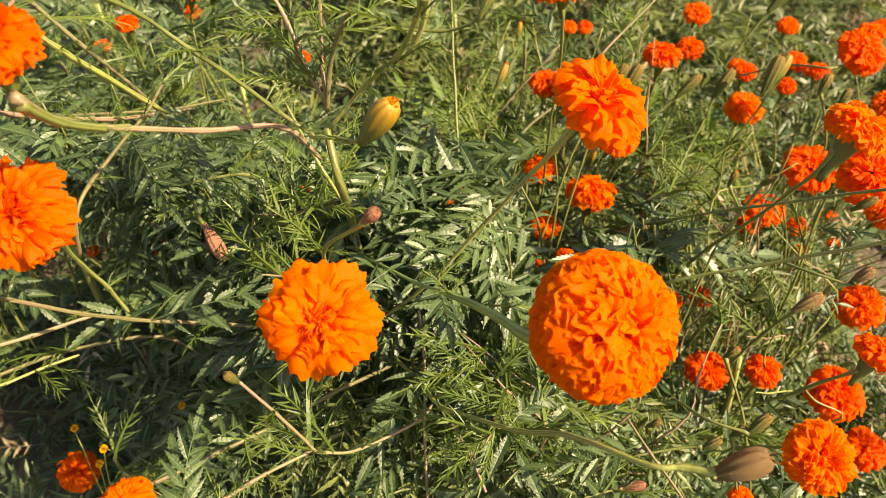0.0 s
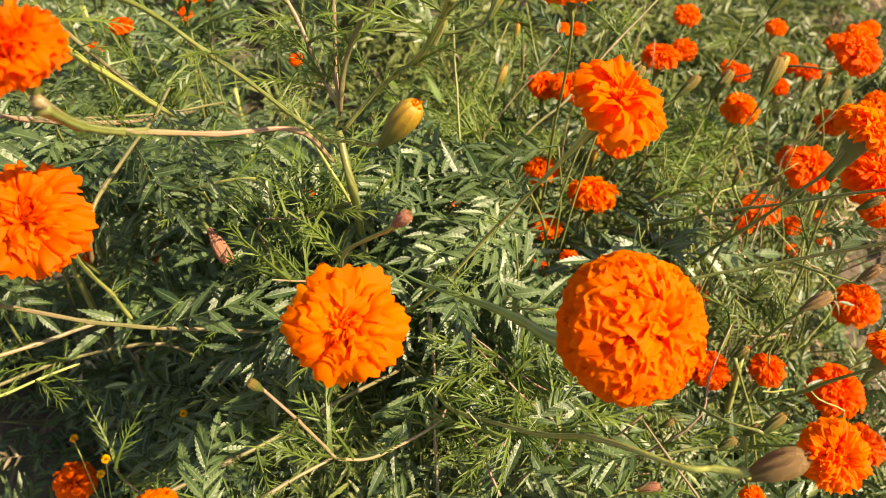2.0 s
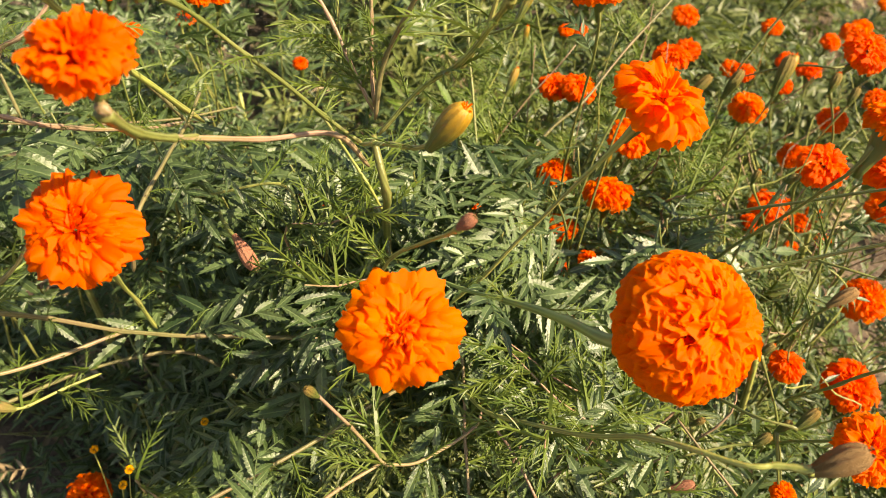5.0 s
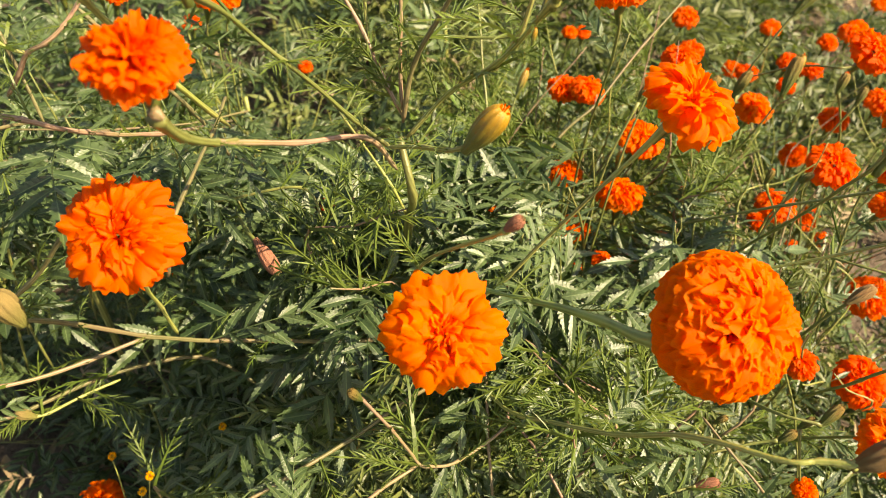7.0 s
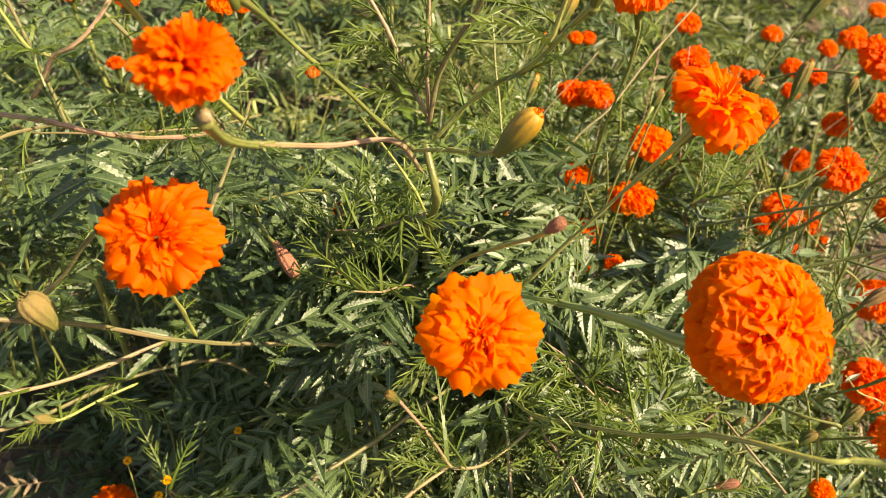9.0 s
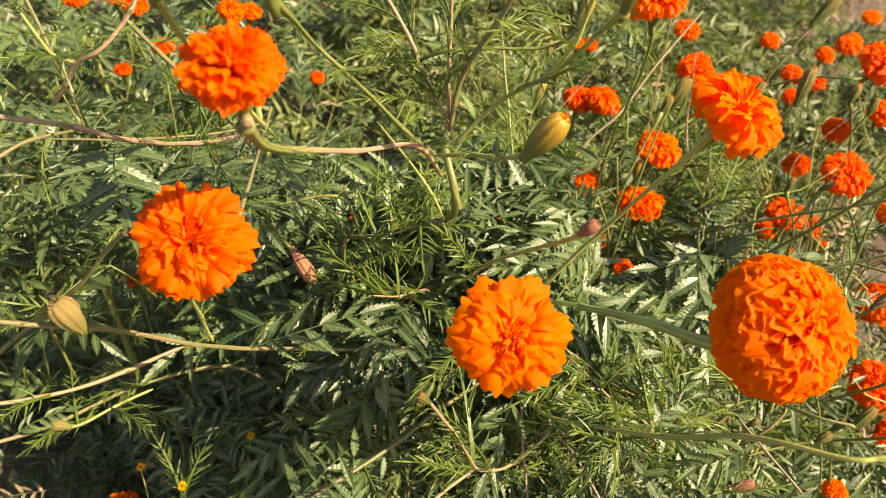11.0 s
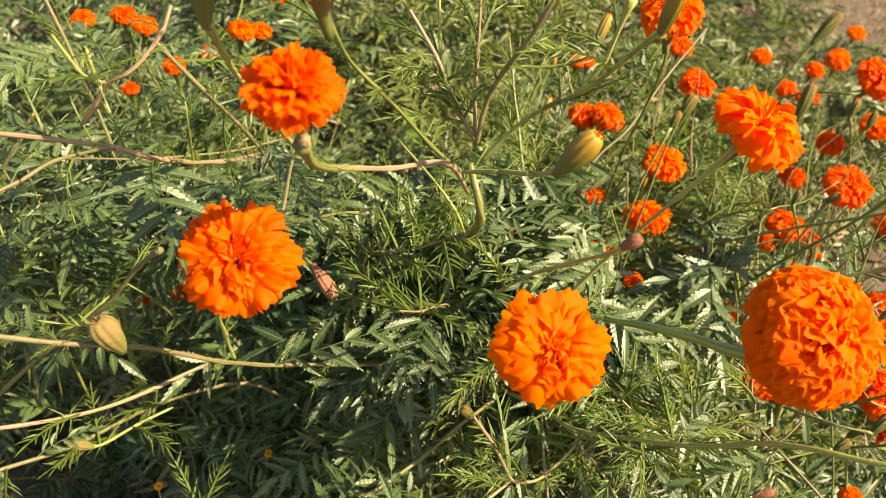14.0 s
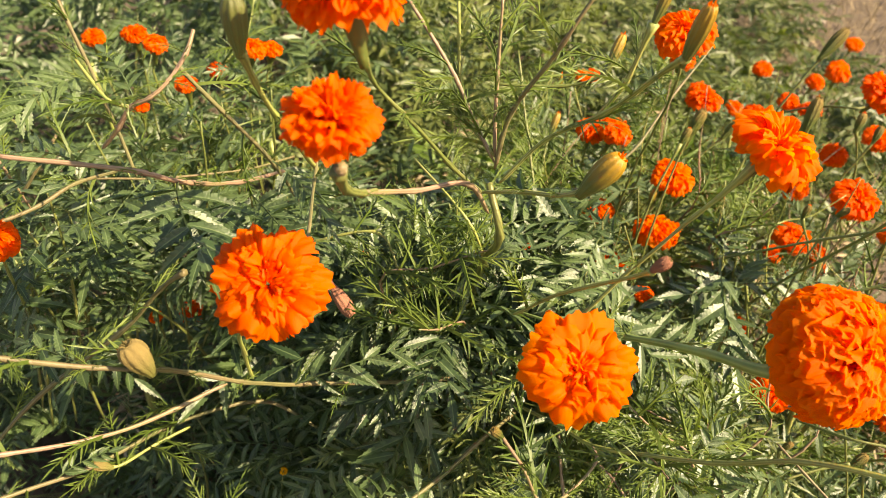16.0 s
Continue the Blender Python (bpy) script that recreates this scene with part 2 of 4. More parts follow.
LEAVES = [leaf_mesh(k, 5 + k % 3, 0.080 + 0.0035 * k, 0.026 + 0.0016 * k, 0.0036 + 0.00014 * k, 8, LEAF, droop=0.08 + 0.08 * (k % 6), spread=48 + 3 * (k % 7)) for k in range(14)]
WITHERED = [leaf_mesh(95, 5, 0.085, 0.030, 0.0030, 5, DRY, droop=0.6)]
FRESH = [leaf_mesh(30, 5, 0.110, 0.040, 0.0045, 8, LEAF_BRIGHT, droop=0.2)]
PALE = [leaf_mesh(40 + k, 6 + k % 3, 0.095, 0.030, 0.0023, 4, LEAF_PALE, droop=0.25, spread=55) for k in range(6)]
FAR_DARK = [leaf_mesh(70 + k, 5 + k % 2, 0.100, 0.036, 0.0050, 0, LEAF, droop=0.3) for k in range(5)]
FAR = [leaf_mesh(60 + k, 5 + k % 2, 0.100, 0.036, 0.0046, 0, LEAF_PALE, droop=0.3) for k in range(5)]
LACY = [leaf_mesh(80 + k, 7, 0.034, 0.011, 0.00048, 0, LACE, droop=0.1 + 0.2 * (k % 3), spread=45) for k in range(6)]


CLEAR = []      # heads, buds and free branches are not covered by leaves on their open side
OPEN = np.array((-0.04, -0.02, 0.84))     # a point over the bed's open front
clear_cache = [0, None, None]


def shades(q, least=0.0):
    if clear_cache[0] != len(CLEAR):
        clear_cache[:] = [len(CLEAR), np.array([tuple(p) for p, rad in CLEAR]), np.array([rad for p, rad in CLEAR])]
    if not CLEAR:
        return False
    d = np.array(tuple(q)) - clear_cache[1]
    way = (OPEN - clear_cache[1]) * 0.75
    s = np.clip((d * way).sum(1) / (way * way).sum(1), 0.0, 1.0)
    near = np.linalg.norm(d - s[:, None] * way, axis=1) < clear_cache[2] * (1 - 0.5 * s)
    return bool((near & (clear_cache[2] > least)).any())


def leaf_at(owner, place, way, up, size, kinds, name="leaf", length=0.125, least=0.0):
    reach = Vector(way).normalized() * length * size
    if any(shades(Vector(place) + reach * k, least) for k in (0.35, 0.7, 1.0)):
        return None
    m = Matrix.Translation(place) @ frame_along(Vector(way), Vector(up)).to_4x4() @ Matrix.Diagonal((size, size, size, 1))
    return put(name, rng.choice(kinds), owner, m)


# ---- flowers ----
def petal_grid(seed, curl, ruffle, arc, cols=11, rows=7, waves=4.2, notch=0.02, lip=0.45, taper=0.20, cup=0.0):
    """A petal along +y, one unit long: narrow below, broad, wavy and rolled back above, with a rounded end."""
    r = random.Random(seed)
    ph, fq, ph2 = r.uniform(0, 6), waves * r.uniform(0.78, 1.22), r.uniform(0, 6)
    pts, along = [], []
    for i in range(rows):
        s = (i / (rows - 1)) ** 0.72
        w = (0.09 + 0.38 * s ** 0.75) * (1 - taper * max(0.0, (s - 0.68) / 0.32) ** 2)
        roll = max(0.0, s - lip) / (1 - lip)
        for j in range(cols):
            u = 2 * j / (cols - 1) - 1
            y = s * (1 - arc * s * (1 - math.cos(1.35 * u)) + notch * math.sin(fq * 2.1 * u + ph2) * s) - 0.22 * curl * roll ** 2
            z = 0.10 * u * u * (0.5 - s) - curl * roll ** 2 + ruffle * s ** 2.4 * math.sin(fq * u + ph) + 0.04 * s * math.sin(2.1 * u + ph2) + cup * u * u * s
            pts.append(Vector((math.sin(1.35 * u) / math.sin(1.35) * w, y, z)))
            along.append(s)
    quads = [(i * cols + j, i * cols + j + 1, (i + 1) * cols + j + 1, (i + 1) * cols + j) for i in range(rows - 1) for j in range(cols - 1)]
    return pts, quads, along


BROAD = [petal_grid(k, 0.12 + 0.07 * (k % 4), 0.055 + 0.03 * (k % 3), 0.30, 15, waves=5.0, notch=0.055) for k in range(9)]
FRILL = [petal_grid(20 + k, 0.20 + 0.08 * (k % 4), 0.075 + 0.03 * (k % 3), 0.24, 15, 7, 6.4, 0.04) for k in range(9)]
RIBBON = [petal_grid(40 + k, 0.14 + 0.06 * (k % 4), 0.045 + 0.02 * (k % 3), 0.17, 17, 9, 6.4, 0.03, 0.45, 0.06, (0.17, -0.08, 0.22)[k % 3]) for k in range(9)]
PETALS = {}
for mat in (PETAL, PETAL_RED, PETAL_YELLOW):
    for kind, grids in (("broad", BROAD), ("frill", FRILL), ("ribbon", RIBBON)):
        PETALS[mat.name, kind] = [mesh_of("petal", *g[:2], mat, g[2]) for g in grids]


def petal_poses(r, count, radius, height, lo=2.0, hi=104.0, spread=0.56, wide=1.0, jag=0.14, root=0.5, short=0.0):
    """Poses of petals in a double head, centre first, in the head's own frame (axis +z).
    root: how far out the inner petals are rooted, as a share of their tips' distance from the axis.
    short: above 0, each petal is only this share of the way from the middle to its tip, and is turned at random."""
    for i in range(count):
        f = (i + 0.5) / count
        th = radians(lo + (hi - lo) * f ** spread + r.uniform(-7, 7))
        ph = i * 2.39996 + r.uniform(-0.25, 0.25)
        reach = r.uniform(1 - jag, 1.0 + 0.45 * jag) * (0.90 + 0.10 * min(1.0, f / 0.35)) * 1 / math.sqrt((math.sin(th) / radius) ** 2 + (math.cos(th) / height) ** 2)
        tip = reach * Vector((math.sin(th) * math.cos(ph), math.sin(th) * math.sin(ph), math.cos(th)))
        k = root * max(0.0, 1 - f) ** 0.7 + 0.06
        base = Vector((tip.x * k, tip.y * k, 0.02 * radius))
        if short:
            base = tip * (1 - short)
        y = (tip - base).normalized()
        inward = Vector((-math.cos(ph), -math.sin(ph), 1e-3))
        up = Vector((0, 0, 1)) * math.sin(th) + inward * abs(math.cos(th))
        z = (up - y * up.dot(y)).normalized()
        m = Matrix((y.cross(z), y, z)).transposed() @ Matrix.Rotation(radians(r.uniform(-30, 30) + (0.46 * (1.2 - f) if short else max(0.0, 1 - 3.2 * f)) * r.uniform(-120, 120)), 3, "Y")
        w = radius * wide * (0.42 + 0.62 * f)
        yield f, Matrix.Translation(base) @ m.to_4x4() @ Matrix.Diagonal((w, (tip - base).length, radius * 0.9, 1))


def corolla(seed, count, radius, height, material, wide=1.0, heart=0, short=0.0, fill=0):
    """A head in one mesh. heart: how many small upright florets fill its middle."""
    r = random.Random(seed)
    verts, faces, across = [], [], []
    sets = list(petal_poses(r, count, radius, height, wide=wide, short=short))
    if fill:
        sets += list(petal_poses(r, fill, radius * 0.8, height * 0.9, wide=0.7))
    if heart:
        sets += list(petal_poses(r, heart, radius * 0.55, height * 0.97, 1.0, 62.0, wide=0.55))
    for f, m in sets:
        pts, quads, along = r.choice(RIBBON if short else FRILL)
        k = len(verts)
        verts += [m @ p for p in pts]
        faces += [tuple(q + k for q in quad) for quad in quads]
        across += along
    return mesh_of("flower_head", verts, faces, material, across)


def lathe(profile, sides, material, name, ribs=0, depth=0.0):
    verts, faces = [], []
    for z, rad in profile:
        for k in range(sides):
            a = 2 * math.pi * k / sides
            q = rad * (1 + depth * math.cos(ribs * a))
            verts.append(Vector((q * math.cos(a), q * math.sin(a), z)))
    for i in range(len(profile) - 1):
        for k in range(sides):
            a, b = i * sides + k, i * sides + (k + 1) % sides
            faces.append((a, b, b + sides, a + sides))
    faces.append(tuple(range(sides - 1, -1, -1)))
    faces.append(tuple(range((len(profile) - 1) * sides, len(profile) * sides)))
    low, high = profile[0][0], max(z for z, rad in profile)
    return mesh_of(name, verts, faces, material, [(v.z - low) / (high - low) for v in verts])


CUP = lathe([(-1.9, 0.11), (-1.6, 0.15), (-1.25, 0.21), (-0.95, 0.28), (-0.65, 0.36), (-0.35, 0.43), (-0.1, 0.46), (-0.02, 0.42), (0.0, 0.3)], 20, CALYX, "calyx", 10, 0.035)
BUD_PROFILE = [(-0.14, 0.14), (-0.04, 0.17), (0.08, 0.23), (0.22, 0.31), (0.42, 0.375), (0.62, 0.40), (0.78, 0.375), (0.90, 0.30), (0.97, 0.20), (0.95, 0.10)]
BUDS = {m.name: lathe(BUD_PROFILE, 60, m, "bud", 9, 0.055) for m in (CALYX, BUD_RIPE, BUD_TAN, BUD_BROWN, BUD_HUSK, BUD_PINK)}
TUFT = {}
for mat in (PETAL, PETAL_RED, BUD_BROWN, BUD_HUSK, BUD_TAN):
    rr = random.Random(5)
    tv, tf, ta = [], [], []
    for f, m in petal_poses(rr, 16, 0.24, 0.26, 4, 55, wide=0.5):
        pts, quads, along = rr.choice(FRILL)
        k = len(tv)
        tv += [m @ p + Vector((0, 0, 0.84)) for p in pts]
        tf += [tuple(q + k for q in quad) for quad in quads]
        ta += along
    TUFT[mat.name] = mesh_of("petal_tip", tv, tf, mat, ta)
HEADS = {m.name: [corolla(k, 84, 1.0, 0.68 + 0.08 * (k % 3), m, 0.62, short=0.55, fill=36) for k in range(4)] for m in (PETAL, PETAL_RED)}


def facing_pose(place, facing, spin=0.0):
    z = Vector(facing).normalized()
    q = z.to_track_quat("Z", "Y").to_matrix().to_4x4()
    return Matrix.Translation(place) @ q @ Matrix.Rotation(spin, 4, "Z")


def flower(owner, place, facing, dia, material=None, label="", seed=0, petals=0, dome=0.62, wide=1.0, cup=1.0, hi=106.0, lo=4.0, kind="frill", jag=0.14, heart=0.58, tuft=0.9, short=0.0, clear=0.024, neck=1.0):
    """A double head at place, which looks along facing. petals: how many to build singly; 0: the head is one mesh."""
    material = material or PETAL
    radius = dia / 2
    CLEAR.append((Vector(place), radius + clear))
    r = random.Random(seed)
    m = facing_pose(Vector(place) - Vector(facing).normalized() * radius * 0.35, facing, r.uniform(0, 6))
    if petals:
        core = max(26, petals // 3)
        head = put("flower_head", corolla(seed, core, radius * heart, radius * dome * tuft, material, 0.50, short=0.6, fill=44), owner, m, label)
        for f, pm in petal_poses(r, petals, radius, radius * dome, lo, hi, 0.56, wide, jag, short=short):
            put("petal", r.choice(PETALS[material.name, kind]), head, m @ pm)
    else:
        head = put("flower_head", r.choice(HEADS[material.name]), owner, m @ Matrix.Scale(radius, 4), label)
    size = 0.017 * cup * (0.6 + 0.4 * dia / 0.055)
    put("calyx", CUP, head, m @ Matrix.Translation((0, 0, -0.03 * radius)) @ Matrix.Diagonal((size, size, size * neck, 1)))
    back = m @ Vector((0, 0, -0.03 * radius - size))
    return back


def bud(owner, base, tip, fat=1.0, material=None, tuft=None, label=""):
    """A closed bud from its base to its tip."""
    base, tip = Vector(base), Vector(tip)
    CLEAR.append((base.lerp(tip, 0.5), (tip - base).length * 0.4))
    length = (tip - base).length
    m = facing_pose(base, tip - base, rng.uniform(0, 6)) @ Matrix.Diagonal((length * fat, length * fat, length, 1))
    ob = put("bud", BUDS[(material or CALYX).name], owner, m, label)
    if tuft:
        put("petal_tip", TUFT[tuft.name], ob, m)
    return ob


def lace_along(owner, line, count, size=1.0, start=0.1, end=0.9):
    """Small feathery young leaves on a stem."""
    count = round(count * 1.3)
    for k in range(count):
        i = int((start + (end - start) * (k + rng.random()) / count) * (len(line) - 2))
        way = (line[i + 1] - line[i]).normalized()
        off = Vector((rng.uniform(-1, 1), rng.uniform(-1, 1), rng.uniform(-0.3, 1)))
        leaf_at(owner, line[i], way * 0.5 + off, (rng.uniform(-0.5, 0.5), -0.5, 1), size * rng.uniform(0.6, 1.4), LACY, length=0.04, least=0.007)


def leaves_along(owner, line, count, kinds, size=1.0, start=0.3, lean=(0.15, -0.48)):
    """Leaves in pairs on a branch, reaching out and lying mostly face up."""
    for k in range(count):
        i = int((start + (1 - start) * (k + rng.random() * 0.6) / count) * (len(line) - 2))
        way = (line[i + 1] - line[i]).normalized()
        for attempt in range(4):
            a = rng.uniform(0, 2 * math.pi)
            off = Vector((math.cos(a), math.sin(a), rng.uniform(-0.35, 0.45)))
            if leaf_at(owner, line[i], way * 0.45 + off, (lean[0] + rng.uniform(-0.5, 0.5), lean[1] + rng.uniform(-0.62, 0.62), 1), size * rng.uniform(0.65, 1.2), kinds):
                break


def sprigs(owner, count, box, height):
    """Thin young shoots with feathery leaves that stand out of the leaf mass."""
    x, y = owner.location.x, owner.location.y
    for k in range(count):
        foot = Vector((rng.uniform(box[0], box[1]), rng.uniform(box[2], box[3]), rng.uniform(box[4], box[5])))
        tip = foot + Vector((rng.uniform(-0.08, 0.08), rng.uniform(-0.07, 0.05), height * rng.uniform(0.4, 1.1)))
        root = Vector((x, y, foot.z * 0.5)).lerp(foot, 0.55)
        line = stem(owner, [root, foot, foot.lerp(tip, 0.5) + Vector((rng.uniform(-0.01, 0.01), 0, 0)), tip], 0.0012, 0.0006, rng.choice((STEM, STEM, STEM_PINK)), steps=4)
        lace_along(owner, line, 10, 1.3, 0.3, 1.0)


def shoots(owner, count, box, top, kinds, size=1.0, drop=0.11, wild=1.0, lean=(0.15, -0.475)):
    """Leafy shoots side by side under the surface top(x, y): each a thin stem with a whorl of leaves that lie face up at its end."""
    made = 0
    for k in range(count * 3):
        if made == count:
            break
        x, y = rng.uniform(box[0], box[1]), rng.uniform(box[2], box[3])
        tip = Vector((x, y, top(x, y) - 0.03 * rng.random()))
        if shades(tip):
            continue
        made += 1
        root = tip + Vector((rng.uniform(-0.04, 0.04), rng.uniform(-0.01, 0.06), -drop))
        line = stem(owner, [root, root.lerp(tip, 0.6) + Vector((0.006, 0, 0)), tip], 0.0016, 0.0009, STEM_DARK, steps=4)
        turn = rng.uniform(0, 6.3)
        for j in range(6):
            a = turn + j * 1.75 + rng.uniform(-0.35, 0.35)
            at = line[-1 - j % 3 * 2]
            leaf_at(owner, at, (math.cos(a), math.sin(a), rng.uniform(-0.25, 0.3)), (lean[0] + wild * rng.uniform(-0.35, 0.35), lean[1] + wild * rng.uniform(-0.425, 0.425), 1), size * rng.uniform(0.6, 1.05), kinds)


def bushy(owner, x, y, height, radius, branches, per_branch, kinds, size=1.0, low=0.25, squash=(1.0, 1.0), lean=(0.15, -0.48)):
    """The leafy body of a plant: branches from the main stem to places on and under a mound, each with its leaves."""
    for k in range(branches):
        a = k * 2.39996 + rng.uniform(-0.4, 0.4)
        d = radius * math.sqrt((k + 0.5) / branches)
        tx, ty = x + d * math.cos(a) * squash[0], y + d * math.sin(a) * squash[1]
        top = height * (1 - 0.55 * (d / radius) ** 2.2)
        tz = max(0.05, top * (1 - low * rng.random()))
        root = Vector((x, y, max(0.03, tz * rng.uniform(0.25, 0.55))))
        tip = Vector((tx, ty, tz))
        mid = root.lerp(tip, 0.55) + Vector((rng.uniform(-0.02, 0.02), rng.uniform(-0.02, 0.02), -0.03))
        line = stem(owner, [root, mid, tip], 0.0019, 0.0006, rng.choice((STEM_DARK, STEM_DARK, STEM)), steps=4)
        leaf_at(owner, tip, (tip - mid).normalized() + Vector((0, 0, 0.2)), (0.15, -0.5, 1), size * rng.uniform(0.6, 1.0), kinds)
        leaves_along(owner, line, per_branch, kinds, size, lean=lean)


# ---- the setting: ground to the horizon ----
def ground():
    verts, faces = [], []
    ticks = [-400, -120, -40, -14, -6, -3] + [-2 + 0.1 * k for k in range(41)] + [3, 6, 14, 40, 120, 400]
    for y in ticks:
        for x in ticks:
            near = max(abs(x), abs(y)) < 3
            verts.append(Vector((x, y, 0.018 * noise.noise(Vector((x * 4, y * 4, 0))) + 0.012 * noise.noise(Vector((x * 13, y * 13, 3))) if near else 0.0)))
    n = len(ticks)
    for i in range(n - 1):
        for j in range(n - 1):
            faces.append((i * n + j, i * n + j + 1, (i + 1) * n + j + 1, (i + 1) * n + j))
    ob = new("ground", mesh_of("ground", verts, faces, SOIL))
    return tagged(ob, "bare dry brown garden soil under the plants", "soil", kind="structure")


ground()


def litter(name, label, count, box, seed):
    """Dry bits and crumbs lying on the soil, past counting."""
    r = random.Random(seed)
    verts, faces, across = [], [], []
    for k in range(count):
        x, y = r.uniform(box[0], box[1]), r.uniform(box[2], box[3])
        m = Matrix.Rotation(r.uniform(0, 6.3), 3, "Z") @ Matrix.Rotation(radians(r.uniform(-20, 20)), 3, "X")
        leaflet(verts, faces, across, Vector((x, y, 0.022)), m, r.uniform(0.015, 0.06), r.uniform(0.001, 0.008), 0, r.uniform(-0.2, 0.3), r.uniform(0, 0.6))
    ob = new(name, mesh_of(name, verts, faces, DRY, across))
    return tagged(ob, label, "plant litter", kind="stuff")


def stone(x, y, size, seed):
    """A rough field stone, half sunk in the soil."""
    q = random.Random(seed)
    bm = bmesh.new()
    bmesh.ops.create_icosphere(bm, subdivisions=3, radius=1.0)
    off = Vector((q.uniform(0, 50), q.uniform(0, 50), 0))
    for v in bm.verts:
        v.co *= 1 + 0.28 * noise.noise(v.co * 1.1 + off) + 0.08 * noise.noise(v.co * 4 + off)
    me = bpy.data.meshes.new("field_stone")
    bm.to_mesh(me)
    bm.free()
    me.materials.append(STONE)
    ob = new("field_stone", me)
    ob.matrix_world = pose(x, y, 0.25 * size, 0, 0, q.uniform(0, 360)) @ Matrix.Diagonal((size, size * q.uniform(0.6, 0.9), size * 0.55, 1))
    return tagged(ob, "pale greyish pink stone half sunk in dry soil", "stone", "stones on the bare soil")


for k in range(14):
    q = random.Random(k)
    stone(0.75 + 0.13 * k + q.uniform(-0.1, 0.1), 1.75 + q.uniform(-0.35, 0.9), q.uniform(0.012, 0.035), k)
def dry_grass(count, spots, seed):
    """Dead upright grass and stalks on the bare soil."""
    q = random.Random(seed)
    verts, faces, across = [], [], []
    for k in range(count):
        x, y, radius = q.choice(spots)
        a, d = q.uniform(0, 6.3), radius * math.sqrt(q.random())
        m = Matrix.Rotation(q.uniform(0, 6.3), 3, "Z") @ Matrix.Rotation(radians(q.uniform(5, 80)), 3, "X")
        leaflet(verts, faces, across, Vector((x + d * math.cos(a), y + d * math.sin(a), 0.0)), m, q.uniform(0.05, 0.16), q.uniform(0.0006, 0.002), 0, q.uniform(0.0, 0.5), 0.3)
    return tagged(new("dry_grass", mesh_of("dry_grass", verts, faces, DRY, across)), "dead tan grass and stalks standing on bare soil", "grass", kind="stuff")


dry_grass(3600, [(0.95, 1.35, 0.35), (1.15, 1.85, 0.45), (0.75, 1.75, 0.35), (1.5, 1.6, 0.4), (0.9, 2.3, 0.5), (1.6, 2.3, 0.5), (1.9, 2.7, 0.6)], 8)
litter("dry_leaf_litter", "dry brown leaf scraps and stalks scattered on the soil", 3600, (-1.0, 2.4, 0.1, 3.2), 3)


# ---- the plants ----
GROUP = "marigold plants in the bed"
c = plant("marigold_plant", -0.065, 0.44, "tall bushy marigold with large orange heads and dark green feathered leaves", group=GROUP)
l = plant("marigold_plant", -0.42, 0.62, "bushy marigold with pinkish stems and dense dark green leaves", group=GROUP)
fl = plant("marigold_plant", -0.30, 0.40, "low shaded marigold with long pale side branches", group=GROUP)
cf = plant("marigold_plant", 0.0, 0.33, "low leafy marigold in front with dark green feathered leaves", group=GROUP)
fr = plant("marigold_plant", 0.20, 0.27, "low spreading marigold with thin pale leaves", group=GROUP)
l2 = plant("marigold_plant", -0.72, 0.78, "tall leafy marigold at the bed's edge", group=GROUP)
r = plant("marigold_plant", 0.28, 0.45, "sprawling marigold with many small orange heads and brown buds", group=GROUP)
rr = plant("marigold_plant", 0.46, 0.70, "open sunlit marigold with long green buds and orange heads", group=GROUP)
bm = plant("marigold_plant", 0.12, 0.74, "pale green marigold with small orange heads among feathery leaves", group=GROUP)
bl = plant("marigold_plant", -0.26, 0.84, "leafy marigold with scattered small orange heads", group=GROUP)
br = plant("marigold_plant", 0.50, 1.05, "thin yellowish marigold at the edge of bare soil", group=GROUP)
ba = plant("marigold_plant", 0.02, 1.18, "pale sunlit marigold at the back of the bed", group=GROUP)
bb = plant("marigold_plant", -0.55, 1.12, "dense green marigold at the back of the bed", group=GROUP)
bc = plant("marigold_plant", 0.22, 1.60, "far yellowish green marigold at the end of the bed", group=GROUP)
bd = plant("marigold_plant", -0.35, 1.65, "far pale marigold at the end of the bed", group=GROUP)

be = plant("marigold_plant", 0.75, 1.45, "far sunlit marigold beside bare soil", group=GROUP)
bf = plant("marigold_plant", 0.05, 2.30, "far pale green marigold in full sun", group=GROUP)
bg = plant("marigold_plant", -0.80, 2.10, "far leafy green marigold with broad leaf mass", group=GROUP)
bh = plant("marigold_plant", -1.15, 1.20, "leafy marigold at the outer edge of the bed", group=GROUP)


def bloom(owner, root, place, facing, dia, material, seed=0, petals=0, label="", **shape):
    """A head with its calyx and, where root is given, the stalk that carries it."""
    back = flower(owner, place, facing, dia, material, label or "orange double marigold head", seed, petals, **shape)
    if root:
        way = Vector(facing).normalized()
        end = back - way * 0.03
        root = Vector(root)
        mid = root.lerp(end, 0.6) + Vector((rng.uniform(-0.015, 0.015), rng.uniform(-0.015, 0.015), 0.0))
        line = stem(owner, [root, mid, end, back], 0.0013, 0.0011, STEM_DARK, swell=0.0016, steps=5)
        lace_along(owner, line, 4, 0.9, 0.3, 0.9)
        leaves_along(owner, line, 2, LEAVES[:5], 0.55, 0.1)


